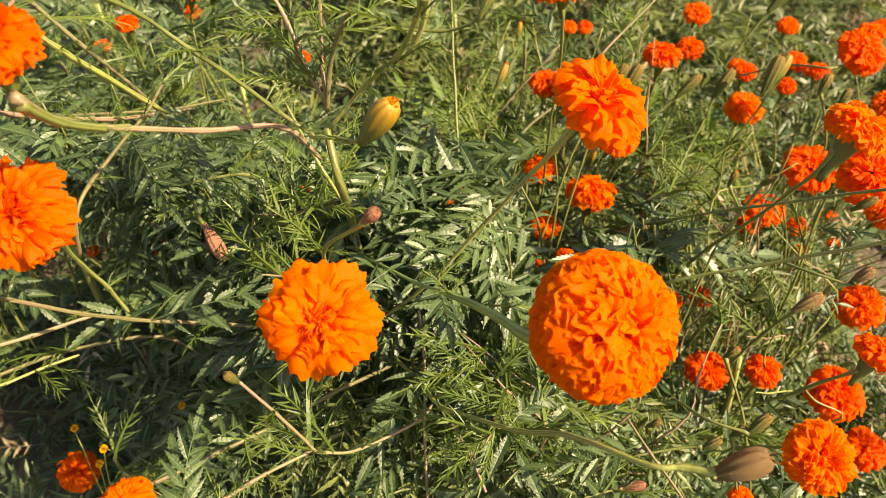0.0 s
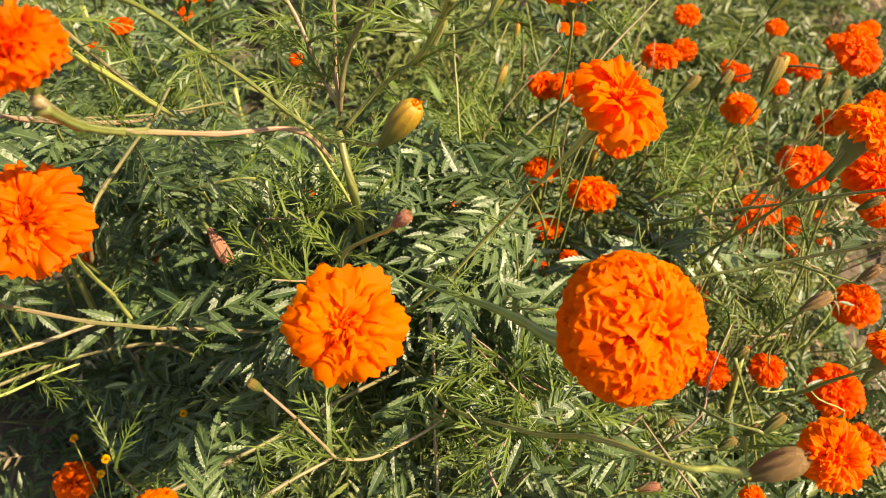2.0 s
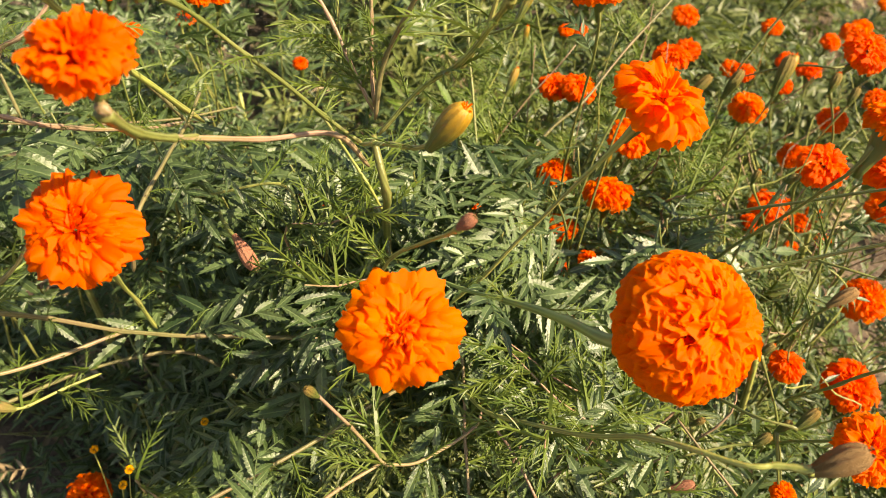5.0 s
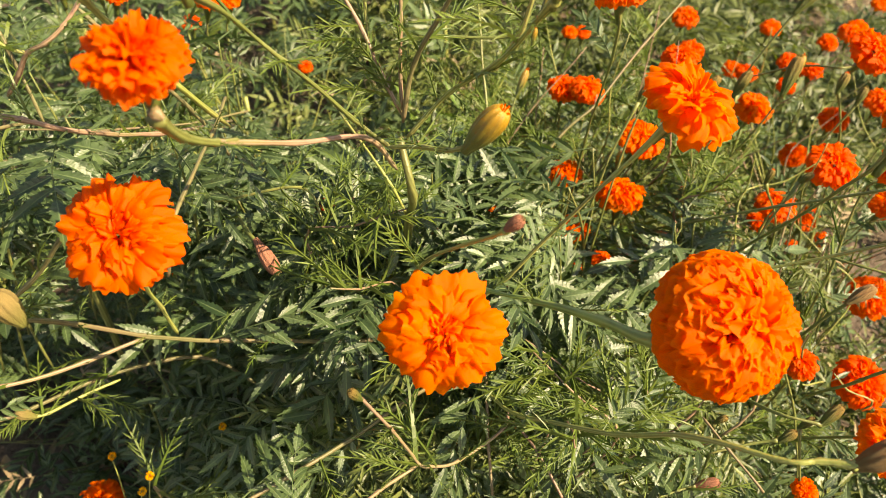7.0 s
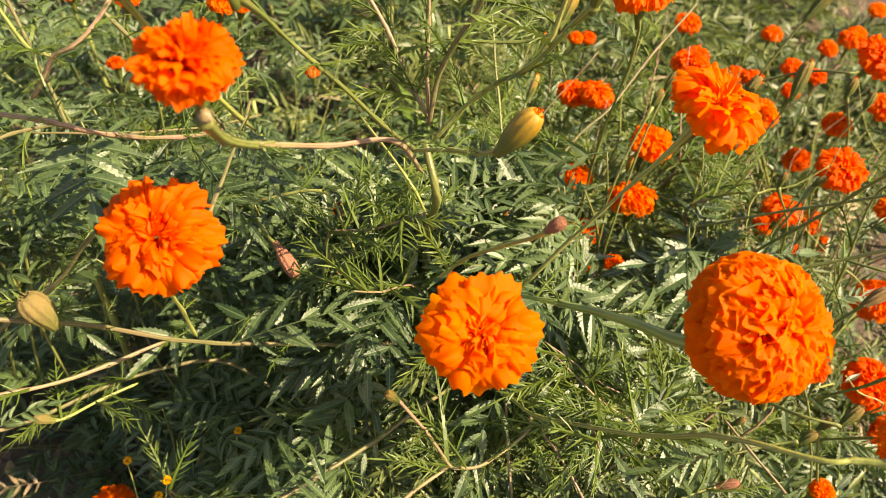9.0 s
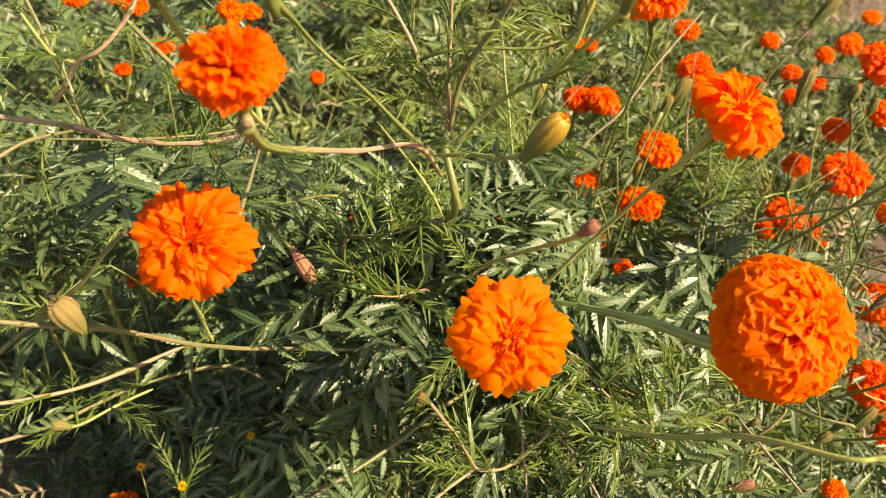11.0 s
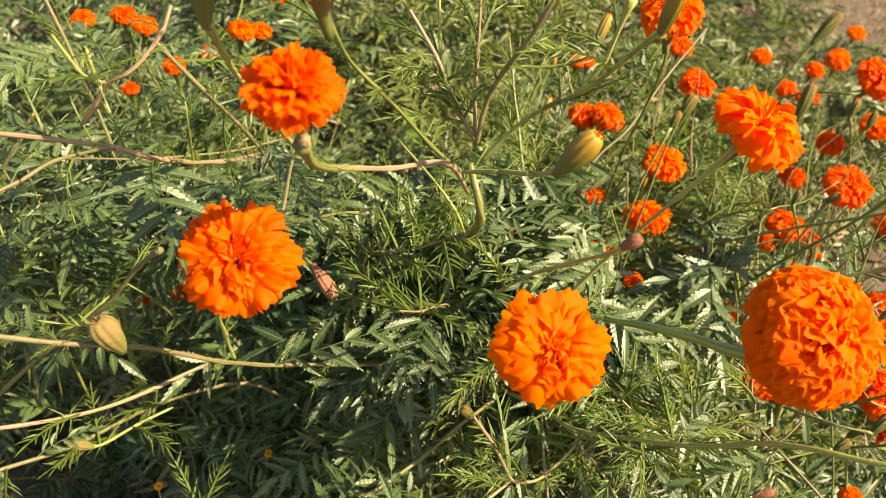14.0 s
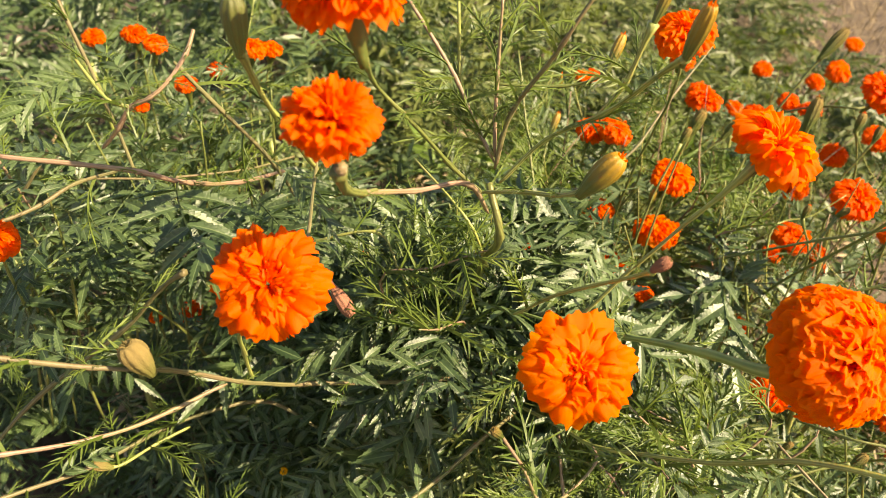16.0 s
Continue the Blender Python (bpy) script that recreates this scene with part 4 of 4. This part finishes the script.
lace_along(c, line, 4)
line = stem(c, [(-0.422, 0.356, 0.438), (-0.380, 0.368, 0.478), (-0.314, 0.363, 0.535), (-0.275, 0.353, 0.579), (-0.256, 0.341, 0.600)], .0019, .0016, STEM_DRY, swell=.001, free=True)
lace_along(c, line, 3)
line = stem(c, [(-0.194, 0.289, 0.602), (-0.187, 0.289, 0.628), (-0.183, 0.308, 0.638), (-0.180, 0.381, 0.635), (-0.179, 0.414, 0.638)], .0013, .0012, STEM_DRY, free=True)
line = stem(c, [(-0.070, 0.430, 0.380), (-0.076, 0.393, 0.436), (-0.141, 0.377, 0.457), (-0.199, 0.355, 0.486), (-0.232, 0.324, 0.524), (-0.256, 0.302, 0.558), (-0.267, 0.279, 0.584), (-0.290, 0.270, 0.599), (-0.321, 0.262, 0.616), (-0.336, 0.259, 0.627)], .0020, .0016, STEM_DRY, free=True)
lace_along(c, line, 6)
leaves_along(c, line, 3, LEAVES, 0.6)
line = stem(c, [(-0.253, 0.364, 0.481), (-0.283, 0.337, 0.489), (-0.323, 0.304, 0.505), (-0.359, 0.284, 0.522), (-0.372, 0.278, 0.527)], .0018, .0016, STEM_PINK, free=True)
lace_along(c, line, 2)
line = stem(fl, [(-0.200, 0.420, 0.360), (-0.243, 0.424, 0.395), (-0.305, 0.387, 0.417), (-0.348, 0.342, 0.433), (-0.391, 0.310, 0.449), (-0.407, 0.303, 0.453)], .0020, .0017, STEM_DRY, free=True)
lace_along(fl, line, 4)
leaves_along(fl, line, 2, LEAVES, 0.6)
line = stem(fl, [(-0.292, 0.384, 0.416), (-0.313, 0.366, 0.421), (-0.330, 0.347, 0.426), (-0.339, 0.343, 0.428)], .0013, .0012, STEM, swell=.0015, free=True)
lace_along(fl, line, 3)
line = stem(c, [(-0.060, 0.420, 0.400), (-0.018, 0.339, 0.440), (0.001, 0.294, 0.466), (0.042, 0.240, 0.516), (0.060, 0.205, 0.562), (0.087, 0.175, 0.583), (0.101, 0.171, 0.587), (0.113, 0.165, 0.591)], .0018, .0015, STEM, swell=.0014, free=True)
lace_along(c, line, 5)
leaves_along(c, line, 2, LEAVES, 0.6)
line = stem(c, [(-0.007, 0.294, 0.470), (-0.015, 0.269, 0.486), (-0.046, 0.234, 0.507), (-0.063, 0.223, 0.520), (-0.068, 0.221, 0.525), (-0.072, 0.221, 0.533), (-0.082, 0.216, 0.563), (-0.095, 0.213, 0.591)], .0012, .0009, STEM_PINK, free=True)
lace_along(c, line, 4)
line = stem(c, [(-0.069, 0.221, 0.525), (-0.090, 0.203, 0.531), (-0.105, 0.184, 0.540), (-0.116, 0.172, 0.542)], .0012, .0011, STEM_PINK, free=True)
lace_along(c, line, 3)
line = stem(c, [(-0.037, 0.372, 0.422), (-0.082, 0.323, 0.442), (-0.112, 0.292, 0.451), (-0.144, 0.268, 0.454), (-0.183, 0.243, 0.455), (-0.202, 0.229, 0.454)], .0018, .0016, STEM_DRY, free=True)
lace_along(c, line, 2)
leaves_along(c, line, 2, LEAVES, 0.6)
line = stem(c, [(-0.018, 0.378, 0.476), (-0.015, 0.363, 0.458), (-0.013, 0.339, 0.429), (-0.013, 0.314, 0.400), (-0.011, 0.282, 0.362)], .0014, .0014, STEM_PINK, free=True)
lace_along(c, line, 2)
leaves_along(c, line, 2, LEAVES, 0.6)
line = stem(c, [(0.006, 0.306, 0.434), (0.015, 0.290, 0.431), (0.029, 0.263, 0.416)], .0011, .0011, STEM_PINK, free=True)
lace_along(c, line, 2)
leaves_along(c, line, 1, LEAVES, 0.6)
line = stem(c, [(-0.068, 0.310, 0.579), (-0.061, 0.283, 0.612), (-0.046, 0.255, 0.645), (-0.036, 0.237, 0.664), (-0.032, 0.230, 0.672)], .0013, .0012, STEM, swell=.001, free=True)
lace_along(c, line, 5)
line = stem(l, [(-0.178, 0.408, 0.621), (-0.194, 0.341, 0.696), (-0.200, 0.323, 0.722), (-0.202, 0.303, 0.745)], .0020, .0018, STEM, swell=.0014, free=True)
line = stem(l, [(-0.264, 0.448, 0.684), (-0.241, 0.455, 0.645), (-0.216, 0.469, 0.600), (-0.201, 0.483, 0.555)], .0018, .0015, STEM_DRY, free=True)
lace_along(l, line, 3)
leaves_along(l, line, 1, LEAVES, 0.6)
line = stem(l, [(-0.296, 0.422, 0.617), (-0.308, 0.436, 0.666), (-0.320, 0.447, 0.711), (-0.326, 0.457, 0.725)], .0016, .0013, STEM_DRY, free=True)
lace_along(l, line, 3)
leaves_along(l, line, 2, LEAVES, 0.6)
line = stem(l, [(-0.203, 0.520, 0.564), (-0.236, 0.448, 0.595), (-0.252, 0.380, 0.636), (-0.269, 0.351, 0.661), (-0.301, 0.349, 0.669), (-0.336, 0.347, 0.676)], .0019, .0015, STEM_PINK, free=True)
lace_along(l, line, 3)
leaves_along(l, line, 2, LEAVES, 0.6)
line = stem(l, [(-0.313, 0.424, 0.638), (-0.298, 0.418, 0.655), (-0.287, 0.415, 0.669), (-0.274, 0.413, 0.676), (-0.263, 0.418, 0.684), (-0.252, 0.427, 0.696), (-0.247, 0.436, 0.707)], .0018, .0015, STEM_PINK, free=True)
lace_along(l, line, 1)
leaves_along(l, line, 1, LEAVES, 0.6)
line = stem(l, [(-0.287, 0.415, 0.669), (-0.297, 0.413, 0.674), (-0.306, 0.421, 0.682), (-0.316, 0.431, 0.693)], .0015, .0013, STEM, free=True)
lace_along(l, line, 2)
line = stem(l, [(-0.376, 0.379, 0.611), (-0.351, 0.401, 0.612), (-0.334, 0.425, 0.613), (-0.322, 0.463, 0.599)], .0016, .0015, STEM_DRY, free=True)
lace_along(l, line, 1)
leaves_along(l, line, 1, LEAVES, 0.6)
line = stem(l, [(-0.370, 0.425, 0.606), (-0.354, 0.425, 0.626), (-0.341, 0.435, 0.642)], .0016, .0015, STEM_DRY, free=True)
line = stem(l, [(-0.382, 0.534, 0.553), (-0.307, 0.550, 0.541), (-0.248, 0.589, 0.526), (-0.213, 0.631, 0.513)], .0011, .0011, STEM_DRY, free=True)

# stems of the plants on the open side
line = stem(r, [(0.176, 0.412, 0.470), (0.181, 0.406, 0.478), (0.244, 0.378, 0.523), (0.280, 0.348, 0.564), (0.298, 0.344, 0.575)], .0016, .0013, STEM)
lace_along(r, line, 3)
leaves_along(r, line, 1, LEAVES, 0.6)
line = stem(r, [(0.165, 0.518, 0.440), (0.180, 0.489, 0.469), (0.225, 0.441, 0.520), (0.286, 0.377, 0.584), (0.298, 0.363, 0.598)], .0013, .0012, STEM_DARK)
lace_along(r, line, 2)
leaves_along(r, line, 1, LEAVES, 0.6)
line = stem(r, [(0.204, 0.478, 0.409), (0.217, 0.457, 0.461), (0.225, 0.430, 0.507), (0.234, 0.392, 0.571), (0.237, 0.379, 0.594), (0.244, 0.378, 0.614)], .0016, .0015, STEM_DARK, swell=.0014)
lace_along(r, line, 3)
leaves_along(r, line, 1, LEAVES, 0.6)
line = stem(r, [(0.238, 0.343, 0.403), (0.242, 0.307, 0.469), (0.244, 0.281, 0.516), (0.252, 0.282, 0.519)], .0014, .0013, STEM_DARK)
lace_along(r, line, 2)
line = stem(r, [(0.229, 0.377, 0.413), (0.238, 0.366, 0.461), (0.248, 0.355, 0.498)], .0014, .0013, STEM_DARK, swell=.001)
lace_along(r, line, 2)
leaves_along(r, line, 1, LEAVES, 0.6)
line = stem(r, [(0.250, 0.400, 0.503), (0.265, 0.379, 0.509), (0.284, 0.367, 0.510), (0.287, 0.366, 0.513)], .0012, .0011, STEM_DARK, swell=.001)
line = stem(r, [(0.161, 0.316, 0.448), (0.170, 0.282, 0.470), (0.193, 0.270, 0.472)], .0014, .0012, STEM_DARK, swell=.001)
leaves_along(r, line, 1, LEAVES, 0.6)
line = stem(r, [(0.122, 0.266, 0.452), (0.150, 0.267, 0.460), (0.164, 0.265, 0.465)], .0010, .0010, STEM_DARK, swell=.001)
lace_along(r, line, 2)
leaves_along(r, line, 1, LEAVES, 0.6)
line = stem(r, [(0.094, 0.260, 0.414), (0.109, 0.263, 0.416), (0.120, 0.264, 0.418)], .0010, .0010, STEM_DARK, swell=.001)
lace_along(r, line, 2)
leaves_along(r, line, 1, LEAVES, 0.6)
line = stem(r, [(0.119, 0.282, 0.471), (0.131, 0.262, 0.463), (0.147, 0.238, 0.449)], .0012, .0012, STEM_DRY)
leaves_along(r, line, 1, LEAVES, 0.6)
line = stem(bm, [(0.032, 0.513, 0.497), (0.072, 0.542, 0.531), (0.106, 0.561, 0.553), (0.153, 0.602, 0.587), (0.196, 0.637, 0.614)], .0016, .0012, STEM_DRY)
lace_along(bm, line, 6)
line = stem(bm, [(0.039, 0.628, 0.447), (0.046, 0.656, 0.480), (0.056, 0.676, 0.504)], .0013, .0012, STEM_DARK, swell=.001)
lace_along(bm, line, 4)
line = stem(bm, [(0.016, 0.536, 0.462), (0.011, 0.603, 0.542), (0.007, 0.657, 0.606)], .0014, .0011, STEM_DARK)
lace_along(bm, line, 6)
line = stem(rr, [(0.229, 0.613, 0.414), (0.260, 0.631, 0.482), (0.268, 0.635, 0.517)], .0014, .0012, STEM_DARK, swell=.002)
lace_along(rr, line, 5)
leaves_along(rr, line, 1, LEAVES, 0.6)
line = stem(rr, [(0.288, 0.654, 0.415), (0.308, 0.645, 0.467), (0.320, 0.644, 0.497), (0.324, 0.640, 0.524)], .0014, .0012, STEM_DARK, swell=.002)
lace_along(rr, line, 3)
leaves_along(rr, line, 1, LEAVES, 0.6)
line = stem(rr, [(0.209, 0.636, 0.488), (0.223, 0.636, 0.504), (0.234, 0.635, 0.517)], .0014, .0012, STEM_DARK, swell=.002)
lace_along(rr, line, 2)
line = stem(rr, [(0.311, 0.701, 0.503), (0.342, 0.652, 0.538), (0.354, 0.613, 0.554), (0.388, 0.636, 0.547)], .0013, .0012, STEM_DARK)
lace_along(rr, line, 1)
line = stem(rr, [(0.246, 0.583, 0.568), (0.262, 0.582, 0.603), (0.274, 0.583, 0.624)], .0013, .0012, STEM_DARK, swell=.001)
lace_along(rr, line, 2)
line = stem(bm, [(-0.051, 0.484, 0.647), (-0.002, 0.478, 0.647), (0.019, 0.468, 0.656), (0.026, 0.468, 0.665)], .0014, .0012, STEM_DARK, swell=.001)
lace_along(bm, line, 1)
line = stem(c, [(-0.211, 0.452, 0.534), (-0.144, 0.441, 0.551), (-0.128, 0.422, 0.529), (-0.119, 0.417, 0.507)], .0013, .0012, STEM, free=True)
lace_along(c, line, 4)
leaves_along(c, line, 1, LEAVES, 0.6)
line = stem(c, [(-0.113, 0.457, 0.604), (-0.083, 0.401, 0.587), (-0.064, 0.402, 0.543)], .0013, .0012, STEM, free=True)
lace_along(c, line, 4)
leaves_along(c, line, 1, LEAVES, 0.6)
line = stem(c, [(-0.197, 0.458, 0.517), (-0.187, 0.434, 0.521), (-0.177, 0.419, 0.519)], .0017, .0019, STEM_DARK, free=True)
lace_along(c, line, 1)
line = stem(rr, [(0.105, 0.509, 0.416), (0.123, 0.527, 0.516), (0.142, 0.540, 0.576)], .0012, .0011, STEM_DARK, swell=.001)
lace_along(rr, line, 2)
line = stem(rr, [(0.082, 0.499, 0.406), (0.107, 0.519, 0.506), (0.131, 0.533, 0.566)], .0012, .0011, STEM_DARK, swell=.001)
lace_along(rr, line, 2)
line = stem(rr, [(0.401, 0.620, 0.382), (0.374, 0.601, 0.482), (0.343, 0.588, 0.542)], .0012, .0011, STEM_DARK, swell=.001)
lace_along(rr, line, 2)
line = stem(rr, [(0.321, 0.587, 0.374), (0.338, 0.582, 0.474), (0.360, 0.579, 0.534)], .0012, .0011, STEM_DARK, swell=.001)
lace_along(rr, line, 2)
line = stem(r, [(0.204, 0.431, 0.368), (0.224, 0.450, 0.468), (0.250, 0.462, 0.528)], .0012, .0011, STEM_DARK, swell=.001)
lace_along(r, line, 2)
line = stem(r, [(0.293, 0.515, 0.356), (0.267, 0.494, 0.456), (0.234, 0.480, 0.516)], .0012, .0011, STEM_DARK, swell=.001)
lace_along(r, line, 2)
line = stem(r, [(0.235, 0.260, 0.291), (0.208, 0.273, 0.391), (0.192, 0.283, 0.451)], .0012, .0011, STEM_DARK, swell=.001)
lace_along(r, line, 2)
line = stem(r, [(0.162, 0.328, 0.275), (0.159, 0.312, 0.375), (0.144, 0.302, 0.435)], .0012, .0011, STEM_DARK, swell=.001)
lace_along(r, line, 2)
line = stem(r, [(0.259, 0.315, 0.295), (0.232, 0.335, 0.395), (0.206, 0.348, 0.455)], .0012, .0011, STEM_DARK, swell=.001)
lace_along(r, line, 2)

# ---- open gaps between the low plants ----
for spot, wide in (((-0.285, 0.300, 0.400), 0.045), ((-0.279, 0.413, 0.281), 0.02), ((-0.402, 0.449, 0.373), 0.020), ((-0.342, 0.445, 0.354), 0.020)):
    CLEAR.append((Vector(spot), wide))

# ---- the leafy bodies ----
def crown(x, y):
    """Height of the middle plants' leaf surface: highest behind, falling to the front and to the shaded side."""
    return 0.535 - 1.2 * max(0.0, 0.44 - y) - 1.3 * max(0.0, -0.12 - x) - 0.5 * max(0.0, x - 0.08) - 0.25 * max(0.0, y - 0.48)


bushy(c, -0.02, 0.47, 0.45, 0.24, 40, 4, LEAVES, 0.9, 0.4, squash=(1.05, 0.85))
bushy(cf, 0.02, 0.35, 0.33, 0.20, 24, 4, LEAVES, 0.9, 0.3, squash=(1.1, 0.8))
shoots(c, 44, (-0.17, 0.10, 0.36, 0.52), crown, LEAVES, 0.80)
shoots(cf, 46, (-0.14, 0.17, 0.24, 0.38), crown, LEAVES[:5] + PALE, 0.72)
shoots(bm, 28, (0.00, 0.22, 0.40, 0.53), lambda x, y: 0.53 - 0.6 * max(0.0, x - 0.10), LEAVES[:8], 1.0, 0.16, 2.2)
shoots(fl, 13, (-0.34, -0.15, 0.33, 0.46), lambda x, y: 0.36 + 0.45 * min(0.0, x + 0.18) - 0.5 * max(0.0, 0.38 - y), LEAVES, 0.85, 0.14, 1.6, (-0.2, -0.2))
shoots(l, 16, (-0.34, -0.14, 0.46, 0.60), lambda x, y: 0.50, LEAVES, 0.85, lean=(-0.1, -0.2))
shoots(l, 20, (-0.44, -0.20, 0.45, 0.64), lambda x, y: 0.64 - 0.10 * rng.random() - 0.5 * max(0.0, -0.34 - x), LEAVES, 0.85, 0.2, 1.5, (-0.4, 0.05))
shoots(rr, 28, (0.20, 0.42, 0.47, 0.62), lambda x, y: 0.43 - 0.5 * (y - 0.5), PALE + LEAVES[:4], 0.75, 0.14, 1.4)
bushy(bm, 0.09, 0.53, 0.43, 0.13, 26, 4, LEAVES, 0.9, 0.25)
bushy(fl, -0.42, 0.36, 0.12, 0.16, 16, 4, LEAVES, 0.8, 0.4)
bushy(fl, -0.30, 0.40, 0.16, 0.25, 28, 4, LEAVES + WITHERED, 0.85, 0.5)
bushy(l, -0.43, 0.68, 0.50, 0.23, 30, 4, LEAVES + WITHERED, 0.9, 0.9, squash=(1.0, 0.68), lean=(-0.2, 0.1))
bushy(l2, -0.72, 0.80, 0.50, 0.26, 34, 4, LEAVES, 0.8, 0.9, lean=(-0.25, 0.15))
bushy(fr, 0.19, 0.29, 0.36, 0.18, 42, 5, LEAVES[:8] + PALE[:3], 0.85)
bushy(r, 0.28, 0.46, 0.35, 0.22, 30, 4, LEAVES[:4] + FRESH + PALE + WITHERED, 1.0, 0.75)
bushy(r, 0.44, 0.40, 0.24, 0.20, 24, 4, LEAVES[:6] + PALE[:4], 1.0, 0.7)
bushy(rr, 0.56, 0.60, 0.24, 0.20, 20, 4, LEAVES[:4] + PALE[:4], 1.0, 0.7)
bushy(rr, 0.48, 0.70, 0.33, 0.26, 24, 4, LEAVES[:4] + PALE[:4] + WITHERED, 1.1, 0.75)
bushy(bm, 0.12, 0.74, 0.46, 0.24, 34, 4, LEAVES[:5] + PALE[:3] + FRESH, 1.1)
bushy(bl, -0.26, 0.84, 0.52, 0.27, 42, 5, LEAVES, 0.8, 0.9, lean=(-0.2, 0.1))
bushy(br, 0.50, 1.05, 0.34, 0.30, 28, 4, LEAVES[:2] + PALE + FAR[:2], 1.0, 0.75)
bushy(ba, 0.02, 1.18, 0.50, 0.32, 30, 4, PALE + FAR + FAR_DARK[:2] + WITHERED, 1.1)
bushy(bb, -0.55, 1.15, 0.54, 0.34, 50, 5, FAR_DARK + LEAVES, 0.9, 0.9, lean=(-0.25, 0.15))
far_foliage(br, [(0.58, 1.28, 0.30, 0.30, 100), (0.40, 1.40, 0.32, 0.25, 60)], 9)
far_foliage(bc, [(0.22, 1.62, 0.48, 0.40, 330)], 1)
far_foliage(bd, [(-0.35, 1.75, 0.62, 0.48, 380)], 2, FAR_DARK)
far_foliage(be, [(0.78, 1.40, 0.30, 0.28, 170), (1.00, 1.75, 0.15, 0.35, 90), (0.70, 1.95, 0.22, 0.32, 120), (1.25, 1.45, 0.14, 0.3, 60), (1.12, 2.50, 0.22, 0.34, 110), (1.00, 2.15, 0.2, 0.28, 80)], 3)
far_foliage(bf, [(0.05, 2.35, 0.55, 0.55, 380), (0.75, 2.75, 0.35, 0.5, 220)], 4)
far_foliage(bg, [(-0.80, 2.15, 0.70, 0.55, 380)], 5, FAR_DARK)
far_foliage(bh, [(-1.15, 1.20, 0.62, 0.40, 260)], 6, FAR_DARK)

# ---- young shoots above the leaves ----
sprigs(r, 8, (0.18, 0.30, 0.46, 0.56, 0.42, 0.46), 0.10)
sprigs(c, 3, (-0.16, 0.04, 0.36, 0.50, 0.44, 0.54), 0.09)
sprigs(bm, 28, (0.0, 0.26, 0.58, 0.82, 0.36, 0.48), 0.12)
sprigs(rr, 32, (0.28, 0.62, 0.55, 0.85, 0.30, 0.40), 0.12)
sprigs(r, 18, (0.14, 0.42, 0.36, 0.56, 0.28, 0.38), 0.09)
sprigs(bl, 2, (-0.40, -0.10, 0.62, 0.90, 0.45, 0.55), 0.10)
sprigs(cf, 7, (-0.03, 0.19, 0.29, 0.42, 0.38, 0.46), 0.08)
sprigs(l, 2, (-0.50, -0.25, 0.45, 0.70, 0.45, 0.58), 0.08)
sprigs(fl, 1, (-0.42, -0.20, 0.30, 0.42, 0.26, 0.34), 0.06)


# ---- weeds with tiny yellow flowers ----
def weed(x, y, height, blooms, seed):
    q = random.Random(seed)
    ob = plant("yellow_weed", x, y, "small wild weed with tiny yellow flowers in the shade", "weed", "yellow weeds")
    for k in range(blooms):
        tip = Vector((x + q.uniform(-0.05, 0.05), y + q.uniform(-0.04, 0.04), height * q.uniform(0.8, 1.1)))
        line = stem(ob, [(x, y, -0.01), (x + q.uniform(-0.01, 0.01), y, height * 0.5), tip], 0.0012, 0.0006, STEM, steps=5)
        leaves_along(ob, line, 5, FAR[:2], 0.45, 0.2)
        m = facing_pose(tip, (q.uniform(-0.4, 0.4), -0.6, 1))
        head = put("flower_head", TINY, ob, m @ Matrix.Scale(0.0038, 4), "tiny bright yellow flower")
        put("calyx", CUP, head, m @ Matrix.Scale(0.004, 4))
    return ob


TINY = corolla(77, 22, 1.0, 0.7, PETAL_YELLOW, 0.8)
weed(-0.313, 0.358, 0.344, 1, 125)
weed(-0.263, 0.373, 0.330, 1, 248)
weed(-0.323, 0.377, 0.350, 2, 285)
